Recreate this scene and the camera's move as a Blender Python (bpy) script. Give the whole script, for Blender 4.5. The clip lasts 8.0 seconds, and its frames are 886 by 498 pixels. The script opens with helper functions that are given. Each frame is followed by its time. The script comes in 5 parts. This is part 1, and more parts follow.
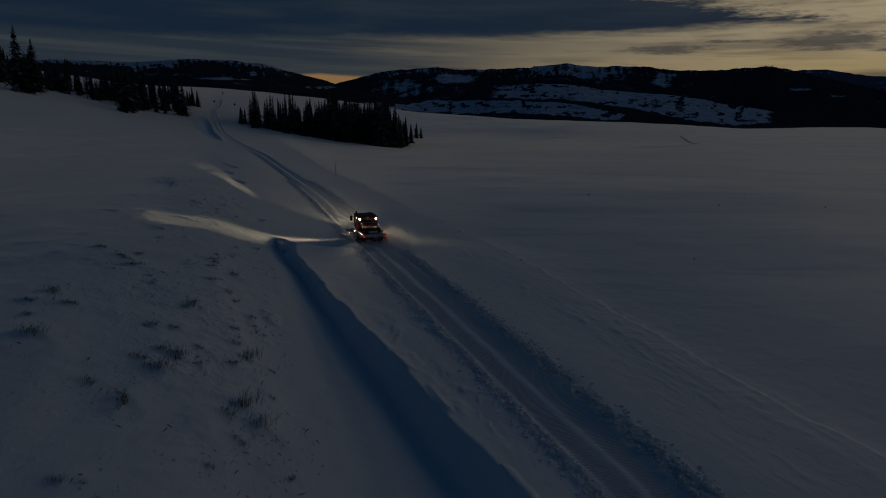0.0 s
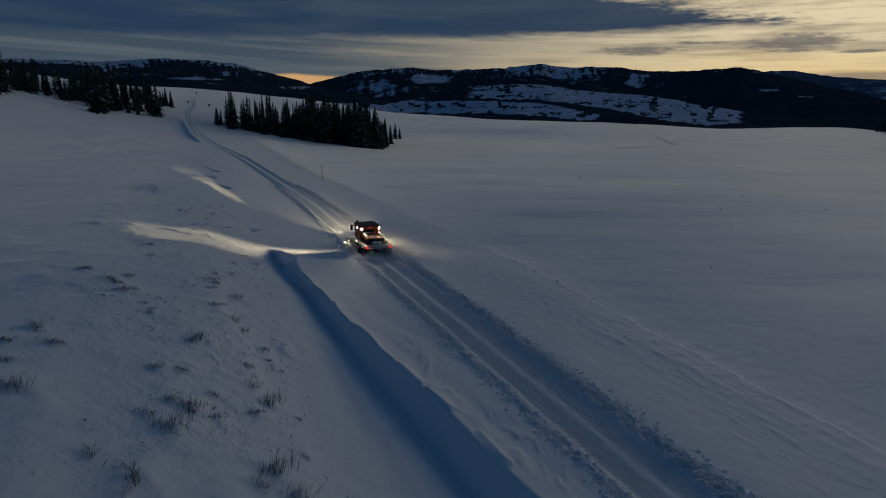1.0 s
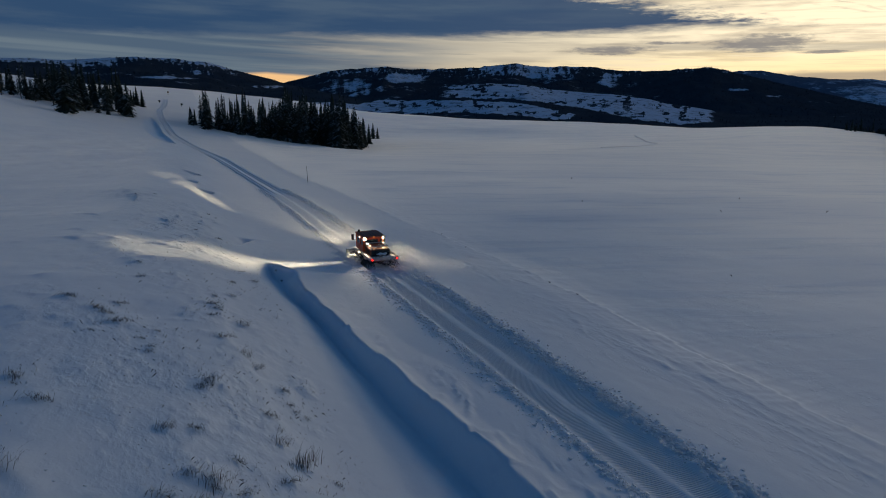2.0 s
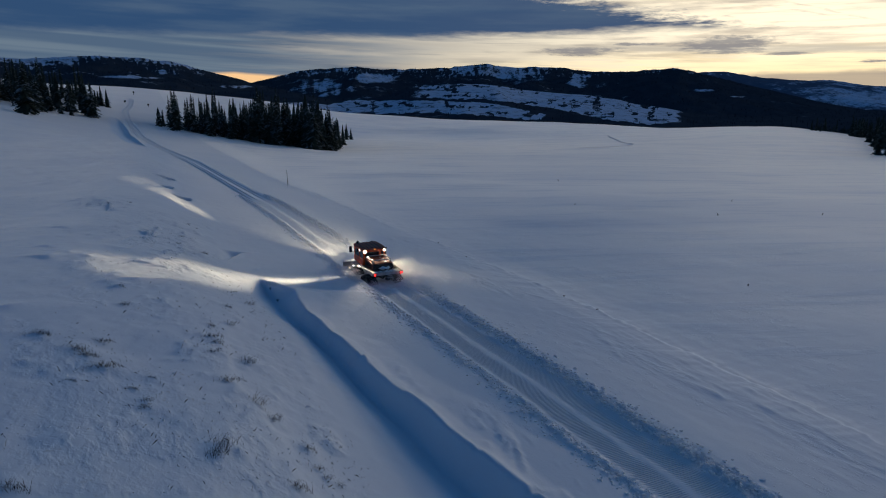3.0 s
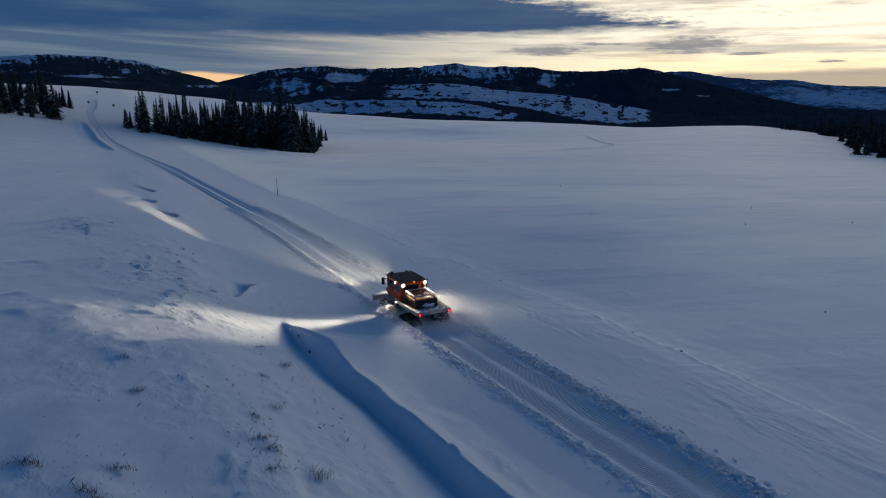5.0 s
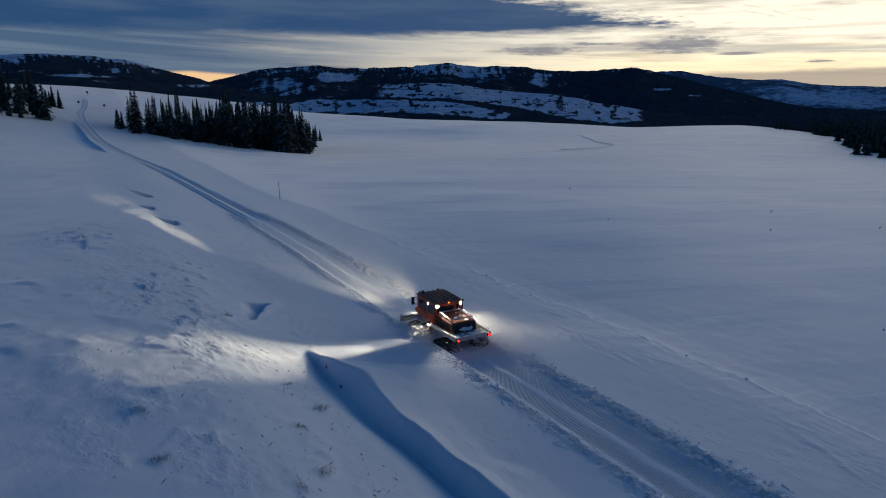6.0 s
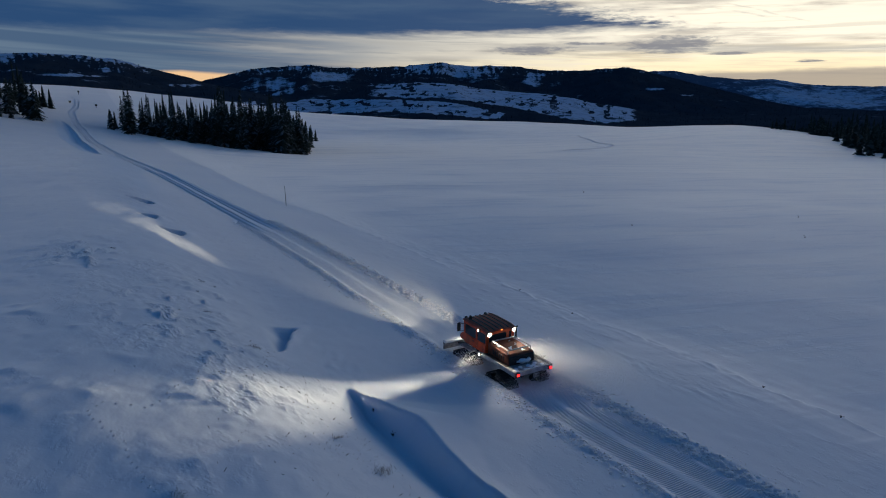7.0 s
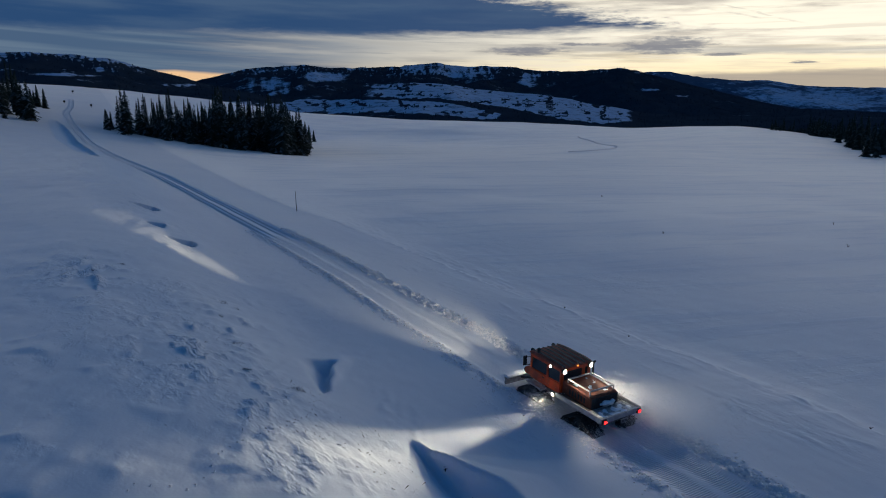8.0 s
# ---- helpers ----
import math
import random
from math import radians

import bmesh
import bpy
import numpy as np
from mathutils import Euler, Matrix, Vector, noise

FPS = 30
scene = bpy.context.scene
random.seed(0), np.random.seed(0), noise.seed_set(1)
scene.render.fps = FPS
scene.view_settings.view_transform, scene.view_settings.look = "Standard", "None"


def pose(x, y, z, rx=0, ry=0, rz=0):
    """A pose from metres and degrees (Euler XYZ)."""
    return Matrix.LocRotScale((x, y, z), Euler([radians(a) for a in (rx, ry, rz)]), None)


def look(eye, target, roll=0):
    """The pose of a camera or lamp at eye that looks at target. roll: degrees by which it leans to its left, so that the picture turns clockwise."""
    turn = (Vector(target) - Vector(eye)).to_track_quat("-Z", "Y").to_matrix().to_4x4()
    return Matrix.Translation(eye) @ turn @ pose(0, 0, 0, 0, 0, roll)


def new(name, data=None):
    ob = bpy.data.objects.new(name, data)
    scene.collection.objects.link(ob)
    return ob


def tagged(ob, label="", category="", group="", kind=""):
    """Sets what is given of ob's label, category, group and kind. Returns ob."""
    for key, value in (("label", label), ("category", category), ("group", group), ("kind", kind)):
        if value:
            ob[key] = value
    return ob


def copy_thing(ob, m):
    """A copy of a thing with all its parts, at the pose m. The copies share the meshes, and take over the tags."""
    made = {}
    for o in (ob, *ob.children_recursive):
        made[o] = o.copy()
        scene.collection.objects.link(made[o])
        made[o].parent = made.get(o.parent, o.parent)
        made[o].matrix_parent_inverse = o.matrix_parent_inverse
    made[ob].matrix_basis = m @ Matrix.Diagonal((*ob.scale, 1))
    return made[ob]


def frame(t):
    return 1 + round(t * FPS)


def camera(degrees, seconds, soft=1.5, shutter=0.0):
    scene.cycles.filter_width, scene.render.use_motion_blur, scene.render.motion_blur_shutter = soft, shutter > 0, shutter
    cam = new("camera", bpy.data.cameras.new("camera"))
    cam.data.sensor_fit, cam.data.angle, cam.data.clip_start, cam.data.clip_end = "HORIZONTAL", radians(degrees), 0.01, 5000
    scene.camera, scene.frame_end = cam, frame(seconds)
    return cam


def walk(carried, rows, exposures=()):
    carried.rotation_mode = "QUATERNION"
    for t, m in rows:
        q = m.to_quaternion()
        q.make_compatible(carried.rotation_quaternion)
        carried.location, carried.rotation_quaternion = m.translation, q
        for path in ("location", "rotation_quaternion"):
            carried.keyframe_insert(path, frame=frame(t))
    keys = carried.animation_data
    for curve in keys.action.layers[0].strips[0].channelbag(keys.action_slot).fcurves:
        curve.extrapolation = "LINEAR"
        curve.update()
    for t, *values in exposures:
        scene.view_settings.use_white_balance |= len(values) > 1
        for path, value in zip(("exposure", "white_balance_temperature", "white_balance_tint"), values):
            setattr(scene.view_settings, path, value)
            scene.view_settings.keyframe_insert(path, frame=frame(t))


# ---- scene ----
# ---- camera and walk ----
cam = camera(71.2, 8.0, soft=1.0)
PATH = [
    (0, (-0.293, 0.77, 11.999), (-0.299, 2.719, 11.549), 0.1),
    (0.5, (-1.519, 2.337, 12.065), (-1.487, 4.285, 11.615), 0.1),
    (1, (-2.686, 3.897, 12.113), (-2.616, 5.845, 11.664), 0.1),
    (1.5, (-3.831, 5.494, 12.176), (-3.727, 7.44, 11.726), 0.1),
    (3, (-6.936, 10.583, 12.304), (-6.698, 12.517, 11.854), 0.1),
    (3.5, (-7.852, 12.234, 12.398), (-7.587, 14.165, 11.949), 0.1),
    (4, (-8.778, 13.945, 12.522), (-8.489, 15.872, 12.072), 0.0),
    (4.5, (-9.707, 15.659, 12.632), (-9.395, 17.583, 12.181), 0.0),
    (6, (-12.273, 20.975, 12.89), (-11.919, 22.891, 12.437), 0.0),
    (6.5, (-13.232, 22.928, 12.959), (-12.866, 24.841, 12.506), 0.0),
    (7, (-14.24, 24.964, 13.047), (-13.864, 26.875, 12.593), 0.0),
    (7.5, (-15.263, 27.073, 13.091), (-14.878, 28.982, 12.638), 0.1),
    (8, (-16.318, 29.192, 13.128), (-15.926, 31.1, 12.675), 0.1),
]
# the picture fades in from dark, and its balance drifts from warm to cold
EXPOSURE = [(0.0, -2.24, 7560, 7), (0.5, -1.44, 7460, 7), (1.0, -0.83, 7360, 7), (1.5, -0.34, 7220, 7), (2.2, -0.12, 6850, 8),
            (3.0, -0.04, 6520, 9), (4.5, -0.03, 6250, 9), (7.0, -0.13, 5960, 9), (8.0, -0.17, 5920, 9)]
walk(cam, [(t, look(e, g, r)) for t, e, g, r in PATH], EXPOSURE)

# ---- world, sun ----
SUN_AZ = 43.0        # degrees clockwise from +y
SUN_EL = 5.0


class N:
    """A shader value that can be reckoned with."""
    def __init__(self, tree, socket):
        self.t, self.s = tree, socket

    def op(self, kind, other=0.0, third=None):
        n = self.t.nodes.new("ShaderNodeMath")
        n.operation = kind
        for i, v in enumerate((self, other) if third is None else (self, other, third)):
            if isinstance(v, N):
                self.t.links.new(v.s, n.inputs[i])
            else:
                n.inputs[i].default_value = v
        return N(self.t, n.outputs[0])

    def __add__(self, o): return self.op("ADD", o)
    def __radd__(self, o): return self.op("ADD", o)
    def __sub__(self, o): return self.op("SUBTRACT", o)
    def __rsub__(self, o): return (self * -1.0) + o
    def __mul__(self, o): return self.op("MULTIPLY", o)
    def __rmul__(self, o): return self.op("MULTIPLY", o)

    def step(self, lo, hi):
        n = self.t.nodes.new("ShaderNodeMapRange")
        n.interpolation_type = "SMOOTHSTEP"
        self.t.links.new(self.s, n.inputs[0])
        n.inputs[1].default_value, n.inputs[2].default_value = lo, hi
        return N(self.t, n.outputs[0])


def mix(tree, fac, a, b):
    n = tree.nodes.new("ShaderNodeMix")
    n.data_type = "RGBA"
    for v, i in ((fac, 0), (a, 6), (b, 7)):
        if isinstance(v, N):
            tree.links.new(v.s, n.inputs[i])
        elif i == 0:
            n.inputs[i].default_value = v
        else:
            n.inputs[i].default_value = (*v, 1)
    return N(tree, n.outputs[2])


def noise_at(tree, vec, scale, detail=4.0, rough=0.55):
    n = tree.nodes.new("ShaderNodeTexNoise")
    n.inputs["Scale"].default_value, n.inputs["Detail"].default_value = scale, detail
    n.inputs["Roughness"].default_value = rough
    if vec is not None:
        tree.links.new(vec.s, n.inputs["Vector"])
    return N(tree, n.outputs[0])


def vec3(tree, x, y, z):
    n = tree.nodes.new("ShaderNodeCombineXYZ")
    for i, v in enumerate((x, y, z)):
        if isinstance(v, N):
            tree.links.new(v.s, n.inputs[i])
        else:
            n.inputs[i].default_value = v
    return N(tree, n.outputs[0])


def make_world():
    w = bpy.data.worlds.new("dusk_sky")
    scene.world, w.use_nodes = w, True
    t = w.node_tree
    t.nodes.clear()
    out, bg = t.nodes.new("ShaderNodeOutputWorld"), t.nodes.new("ShaderNodeBackground")
    t.links.new(bg.outputs[0], out.inputs[0])
    co = t.nodes.new("ShaderNodeTexCoord")
    sep = t.nodes.new("ShaderNodeSeparateXYZ")
    t.links.new(co.outputs["Generated"], sep.inputs[0])
    x, y, z = (N(t, s) for s in sep.outputs)
    deg = 180 / math.pi
    az = x.op("ARCTAN2", y) * deg
    el = z.op("ARCSINE") * deg
    off = ((az - SUN_AZ).op("ABSOLUTE")).op("MINIMUM", 360 - (az - SUN_AZ).op("ABSOLUTE"))

    # clear sky high up
    sky = t.nodes.new("ShaderNodeTexSky")
    sky.sky_type, sky.sun_disc = "NISHITA", False
    sky.sun_elevation, sky.sun_rotation = radians(SUN_EL), radians(SUN_AZ)
    up = t.nodes.new("ShaderNodeMix")
    up.data_type, up.blend_type = "RGBA", "MULTIPLY"
    up.inputs[0].default_value = 1.0
    t.links.new(sky.outputs[0], up.inputs[6])
    up.inputs[7].default_value = (0.0258, 0.0715, 0.140, 1)
    high = N(t, up.outputs[2])

    # low sky: glow towards the set sun, fading to grey blue
    glow = off.step(46.0, 8.0)
    wide = off.step(62.0, 22.0)
    base = mix(t, wide, (0.14, 0.19, 0.26), (0.50, 0.47, 0.42))
    base = mix(t, glow, base, (1.30, 1.13, 0.84))
    warm = el.step(4.2, 1.6) * off.step(60.0, 30.0)
    base = mix(t, warm * 0.5, base, (1.05, 0.66, 0.28))

    # stretched clouds
    n1 = noise_at(t, vec3(t, az * 0.055, el * 0.55, 3.1), 1.0, 3.0, 0.55)
    n2 = noise_at(t, vec3(t, az * 0.16, el * 1.25 + az * 0.03, 8.7), 1.0, 6.0, 0.6)
    n3 = noise_at(t, vec3(t, az * 0.035, el * 1.1 + az * 0.05, 1.7), 1.0, 2.5, 0.5)
    streak = (n1 * 0.5 + n2 * 0.3 + n3 * 0.2).step(0.49, 0.60)
    dark = mix(t, glow, (0.085, 0.12, 0.185), (0.46, 0.39, 0.33))
    low = mix(t, streak * 0.75, base, dark)
    low = mix(t, glow * el.step(5.4, 3.2) * 0.55, low, (1.28, 1.00, 0.52))
    # grey-blue veil over the western mountains, with thin bright seams
    veil = off.step(36.0, 56.0) * (el + (n2 - 0.5) * 1.2 + (n3 - 0.5) * 1.6).step(6.2, 5.2)
    veil_tone = mix(t, n3.step(0.44, 0.62), (0.075, 0.125, 0.205), (0.145, 0.20, 0.265))
    low = mix(t, veil * 0.88, low, veil_tone)
    seam = off.step(70.0, 30.0) * (1 - ((el - 5.6 + az * 0.035 + (n2 - 0.5) * 0.8) * 2.2).op("ABSOLUTE").step(0.15, 0.9)) * n3.step(0.28, 0.55)
    low = mix(t, seam * 0.9 * az.step(-26.0, 0.0), low, (0.66, 0.59, 0.48))
    seam = (1 - ((el - 4.55 + az * 0.02 + (n2 - 0.5) * 0.9) * 2.0).op("ABSOLUTE").step(0.1, 0.9)) * az.step(-12.0, 2.0) * az.step(22.0, 12.0) * n1.step(0.30, 0.55)
    low = mix(t, seam * 0.6, low, (0.80, 0.70, 0.55))
    wisp = noise_at(t, vec3(t, az * 0.10, el * 2.6 + az * 0.06, 5.3), 1.0, 4.0, 0.6)
    low = mix(t, wisp.step(0.50, 0.66) * off.step(62.0, 30.0) * el.step(2.2, 3.4) * 0.55, low, mix(t, glow, (0.40, 0.37, 0.33), (1.2, 1.05, 0.8)))
    low = mix(t, wisp.step(0.50, 0.34) * off.step(60.0, 30.0) * 0.35, low, mix(t, glow, (0.12, 0.15, 0.20), (0.62, 0.53, 0.42)))
    # clear orange gap over the pass
    gap = (el + (n2 - 0.5) * 0.3 + ((az + 11.0) * 0.055).op("ABSOLUTE")).step(2.9, 2.55)
    low = mix(t, gap * az.step(-19.0, -16.0) * az.step(-3.0, -7.0), low, (0.98, 0.60, 0.30))
    fray = noise_at(t, vec3(t, az * 0.55, el * 3.2, 2.3), 1.0, 6.0, 0.65)
    torn = noise_at(t, vec3(t, az * 0.9, el * 4.6 + az * 0.1, 6.1), 1.0, 7, 0.68)
    # small clouds in the glow and the bank on the horizon
    for a0, e0, wa, we in ((30.6, 4.90, 3.5, 0.55), (34.9, 4.04, 1.4, 0.13), (18.8, 4.66, 2.8, 0.30), (23.6, 5.15, 1.8, 0.13), (40.9, 3.30, 0.9, 0.09)):
        d = ((az - a0) * (1 / wa)).op("POWER", 2.0) + ((el - e0 + (n2 - 0.5) * 0.6) * (1 / we)).op("POWER", 2.0)
        d = d + (wisp - 0.5) * 2.6 + (fray - 0.5) * 3.0 + (torn - 0.5) * 4.2
        low = mix(t, d.step(2.0, 0.0) * 0.85, low, (0.25, 0.245, 0.265))
    bank = (el + (n2 - 0.5) * 0.8).step(2.85, 2.45) * az.step(29.5, 34.0)
    low = mix(t, bank * 0.8, low, (0.40, 0.33, 0.275))
    for a0, e0, fall, reach in ((37.6, 7.0, 0.28, 4.0), (35.5, 7.15, 0.22, 3.0)):
        d = ((el - e0 + (az - a0) * fall + (n2 - 0.5) * 0.5) * 11.0).op("ABSOLUTE").step(1.1, 0.2) * ((az - a0) * (1 / reach)).op("ABSOLUTE").step(1.0, 0.5)
        low = mix(t, d * 0.30 * fray.step(0.35, 0.6), low, (0.34, 0.33, 0.32))
    # the long dark cloud
    edge = el - 5.85 - az * 0.012 + (n2 - 0.5) * 1.1 + (n1 - 0.5) * 0.5 + (fray - 0.5) * 0.4
    end = 12.1 - az * 0.18 - el + (n2 - 0.5) * 1.6 + (fray - 0.5) * 1.9 + (torn - 0.5) * 1.6 + (n1 - 0.5) * 0.5
    big = edge.step(-0.35, 0.45) * end.step(-0.45, 0.75)
    low = mix(t, big * 0.97, low, mix(t, (n1 * 0.7 + n2 * 0.3).step(0.42, 0.66), (0.028, 0.074, 0.172), (0.068, 0.118, 0.205)))

    whole = mix(t, el.step(9.5, 22.0), low, high)
    t.links.new(whole.s, bg.inputs[0])
    bg.inputs[1].default_value = 1.0


make_world()
sun = new("sun", bpy.data.lights.new("sun", "SUN"))
sun.data.energy, sun.data.angle, sun.data.color = 0.52, radians(30), (0.93, 0.82, 0.72)
a_, e_ = radians(SUN_AZ), radians(SUN_EL + 7)
sun.matrix_world = look((0, 0, 60), (-math.sin(a_) * math.cos(e_), -math.cos(a_) * math.cos(e_), 60 - math.sin(e_)))


# ---- materials ----
def material(name):
    m = bpy.data.materials.new(name)
    m.use_nodes = True
    t = m.node_tree
    return m, t, t.nodes["Principled BSDF"]


def attr(t, name):
    n = t.nodes.new("ShaderNodeAttribute")
    n.attribute_name = name
    return N(t, n.outputs["Fac"])


def place(t):
    n = t.nodes.new("ShaderNodeNewGeometry")
    return N(t, n.outputs["Position"])


def bump(t, bsdf, height, strength, distance):
    n = t.nodes.new("ShaderNodeBump")
    n.inputs["Strength"].default_value, n.inputs["Distance"].default_value = strength, distance
    t.links.new(height.s, n.inputs["Height"])
    t.links.new(n.outputs[0], bsdf.inputs["Normal"])


def snow_material():
    m, t, b = material("snow")
    pos = place(t)
    s, v = attr(t, "along"), attr(t, "across")
    big = noise_at(t, pos, 0.05, 3)
    fine = noise_at(t, pos, 1.1, 6, 0.62)
    grain = noise_at(t, pos, 11.0, 3)
    wind = noise_at(t, vec3(t, s * 0.7, v * 1.3, 0.0), 1.0, 6, 0.6)
    patch = noise_at(t, pos, 0.16, 3).step(0.42, 0.62)
    crust = noise_at(t, vec3(t, s * 1.3, v * 2.2, 9.0), 1.0, 6, 0.66).step(0.50, 0.66)
    col = mix(t, big.step(0.35, 0.7), (0.70, 0.74, 0.81), (0.77, 0.80, 0.84))
    col = mix(t, crust * patch * 0.5, col, (0.61, 0.66, 0.75))
    sep = t.nodes.new("ShaderNodeSeparateXYZ")
    t.links.new(pos.s, sep.inputs[0])
    dash = noise_at(t, vec3(t, N(t, sep.outputs[0]) * 0.06, N(t, sep.outputs[1]) * 0.42, 5.0), 1.0, 5, 0.62).step(0.50, 0.64) * v.step(11.0, 16.0)
    col = mix(t, dash * 0.4, col, (0.60, 0.67, 0.78))
    # broad drifted streaks, tinted bluer to carry the shade of the far hollows
    broad = noise_at(t, vec3(t, N(t, sep.outputs[0]) * 0.011, N(t, sep.outputs[1]) * 0.075, 8.0), 1.0, 5, 0.6).step(0.42, 0.62) * v.step(10.0, 30.0)
    col = mix(t, broad * 0.4, col, (0.60, 0.68, 0.80))
    stubble = noise_at(t, vec3(t, s * 3.0, v * 4.5, 1.0), 1.0, 5, 0.7).step(0.54, 0.72) * noise_at(t, vec3(t, s * 0.35, v * 0.5, 2.0), 1.0, 3).step(0.46, 0.62)
    col = mix(t, stubble * v.step(-8.0, -9.5) * v.step(-19.0, -15.0) * s.step(40.0, 30.0) * 0.45, col, (0.42, 0.36, 0.30))
    t.links.new(col.s, b.inputs["Base Color"])
    glaze = attr(t, "glaze")
    t.links.new((0.70 - glaze * 0.05).s, b.inputs["Roughness"])
    t.links.new((glaze * 0.32 + 0.24).s, b.inputs["Specular IOR Level"])
    t.links.new((glaze * 0.40 + 0.8 - v.step(1.5, 4.0) * s.step(100.0, 55.0) * 0.35 - (broad * 0.3 + dash * 0.45) * glaze).s, b.inputs["Sheen Weight"])
    b.inputs["Sheen Roughness"].default_value = 0.32
    # wind-cut edges where the drifts lie
    drifted = attr(t, "drifted")
    cut = noise_at(t, vec3(t, s * 1.1 + v * 0.4, v * 1.9, 3.0), 1.0, 4, 0.5).step(0.44, 0.62)
    cut2 = noise_at(t, vec3(t, s * 2.6, v * 3.6 + s * 0.6, 7.0), 1.0, 3, 0.5).step(0.46, 0.62)
    # cleat prints in the two packed lanes
    lane = attr(t, "lane")
    wobble = noise_at(t, vec3(t, s * 1.3, v * 2.0, 4.0), 1.0, 2)
    cleat = (s * (2 * math.pi / 0.085) + (wobble - 0.5) * 0.9).op("SINE")
    soft_ = noise_at(t, vec3(t, s * 0.8, v * 1.1, 2.0), 1.0, 4, 0.55)
    rough = noise_at(t, vec3(t, s * 0.11, v * 0.2, 6.0), 1.0, 3).step(0.52, 0.66)
    west = (v.step(-5.0, -9.0) * 0.5 + v.step(2.0, 4.0) * v.step(12.0, 10.0)) * rough
    h = soft_ * 0.010 + wind * 0.008 * patch + fine * 0.005 + crust * (patch * 0.006 + west * 0.010) + grain * 0.004 + dash * 0.009 + cleat * lane * (0.010 + wobble * 0.012) + (cut + cut2 * 0.5) * drifted * 0.045
    bump(t, b, h, 1.0, 1.0)
    return m


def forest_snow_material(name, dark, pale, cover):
    """Far slopes: snow specked with single trees, and dark woods where the attribute says so."""
    m, t, b = material(name)
    pos = place(t)
    f = attr(t, "wood")
    n = noise_at(t, pos, 0.012, 6, 0.72)
    specks = noise_at(t, pos, 0.045, 5, 0.7)
    mask = (f + (n - 0.5) * 1.5 + (specks - 0.5) * 0.7).step(0.22, 0.62)
    woods = mix(t, noise_at(t, pos, 0.015, 4), dark, pale)
    # open snow darkened in colour as well, for slopes turned from the glow
    open_ = mix(t, specks.step(0.50, 0.66) * cover, (0.56, 0.63, 0.75), pale)
    t.links.new(mix(t, mask, open_, woods).s, b.inputs["Base Color"])
    b.inputs["Roughness"].default_value = 1.0
    b.inputs["Specular IOR Level"].default_value = 0.0
    return m


SNOW = snow_material()
# Woods tones carry painted air haze: slight on SLOPE, strong and blue on RIDGE
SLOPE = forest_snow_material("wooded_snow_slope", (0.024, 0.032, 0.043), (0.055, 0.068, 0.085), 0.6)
RIDGE = forest_snow_material("hazed_far_wood", (0.070, 0.090, 0.135), (0.140, 0.170, 0.225), 0.8)


def plain(name, color, rough=0.6, metal=0.0, vary=0.35, scale=6.0, bumpy=0.0):
    m, t, b = material(name)
    pos = N(t, t.nodes.new("ShaderNodeTexCoord").outputs["Object"])
    n = noise_at(t, pos, scale, 6, 0.65)
    dark = tuple(c * (1 - vary) for c in color)
    light = tuple(min(1, c * (1 + vary)) for c in color)
    col = mix(t, n.step(0.3, 0.7), dark, light)
    t.links.new(col.s, b.inputs["Base Color"])
    b.inputs["Roughness"].default_value, b.inputs["Metallic"].default_value = rough, metal
    if bumpy:
        bump(t, b, noise_at(t, pos, scale * 4, 4), bumpy, 0.01)
    return m


def needle_material(name, frosted):
    """Dark needles with rime caught on some of the upper sprays."""
    m, t, b = material(name)
    g = t.nodes.new("ShaderNodeNewGeometry")
    pos = N(t, g.outputs["Position"])
    sep = t.nodes.new("ShaderNodeSeparateXYZ")
    t.links.new(g.outputs["Normal"], sep.inputs[0])
    up = N(t, sep.outputs[2]).op("ABSOLUTE")
    isle = N(t, g.outputs["Random Per Island"])
    n = noise_at(t, pos, 0.9, 4, 0.6)
    green = mix(t, isle, (0.012, 0.022, 0.016), (0.034, 0.046, 0.032))
    rime = (n * 0.6 + isle * 0.4).step(0.55, 0.70) * up.step(0.3, 0.75)
    t.links.new(mix(t, rime * frosted, green, (0.42, 0.46, 0.52)).s, b.inputs["Base Color"])
    b.inputs["Roughness"].default_value = 0.85
    b.inputs["Specular IOR Level"].default_value = 0.2
    return m


NEEDLES = needle_material("frosted_spruce_needles", 0.5)
DEEP = needle_material("deep_wood_needles", 0.12)
# needle colour paled towards blue, standing in for haze before the mountains
WOODS = plain("far_spruce_needles", (0.028, 0.037, 0.046), 1.0, vary=0.4, scale=0.02)
WOODS.node_tree.nodes["Principled BSDF"].inputs["Specular IOR Level"].default_value = 0.0
BARK = plain("spruce_bark", (0.06, 0.045, 0.035), 0.9, scale=3)


# ---- plan: s along the trail, v across it (to the east), z up ----
def sv(s, v):
    """World x, y of a place s metres along the trail and v metres across it."""
    u = v + 9.8
    return -0.32 * s + 0.947 * u, 0.947 * s + 0.32 * u


HEADING = math.degrees(math.atan2(0.32, 0.947))


def hash2(ix, iy, seed):
    h = (ix.astype(np.int64) * 374761393 + iy.astype(np.int64) * 668265263 + seed * 2147483647) & 0xFFFFFFFF
    h = ((h ^ (h >> 13)) * 1274126177) & 0xFFFFFFFF
    return ((h ^ (h >> 16)) & 0xFFFF) / 65535.0


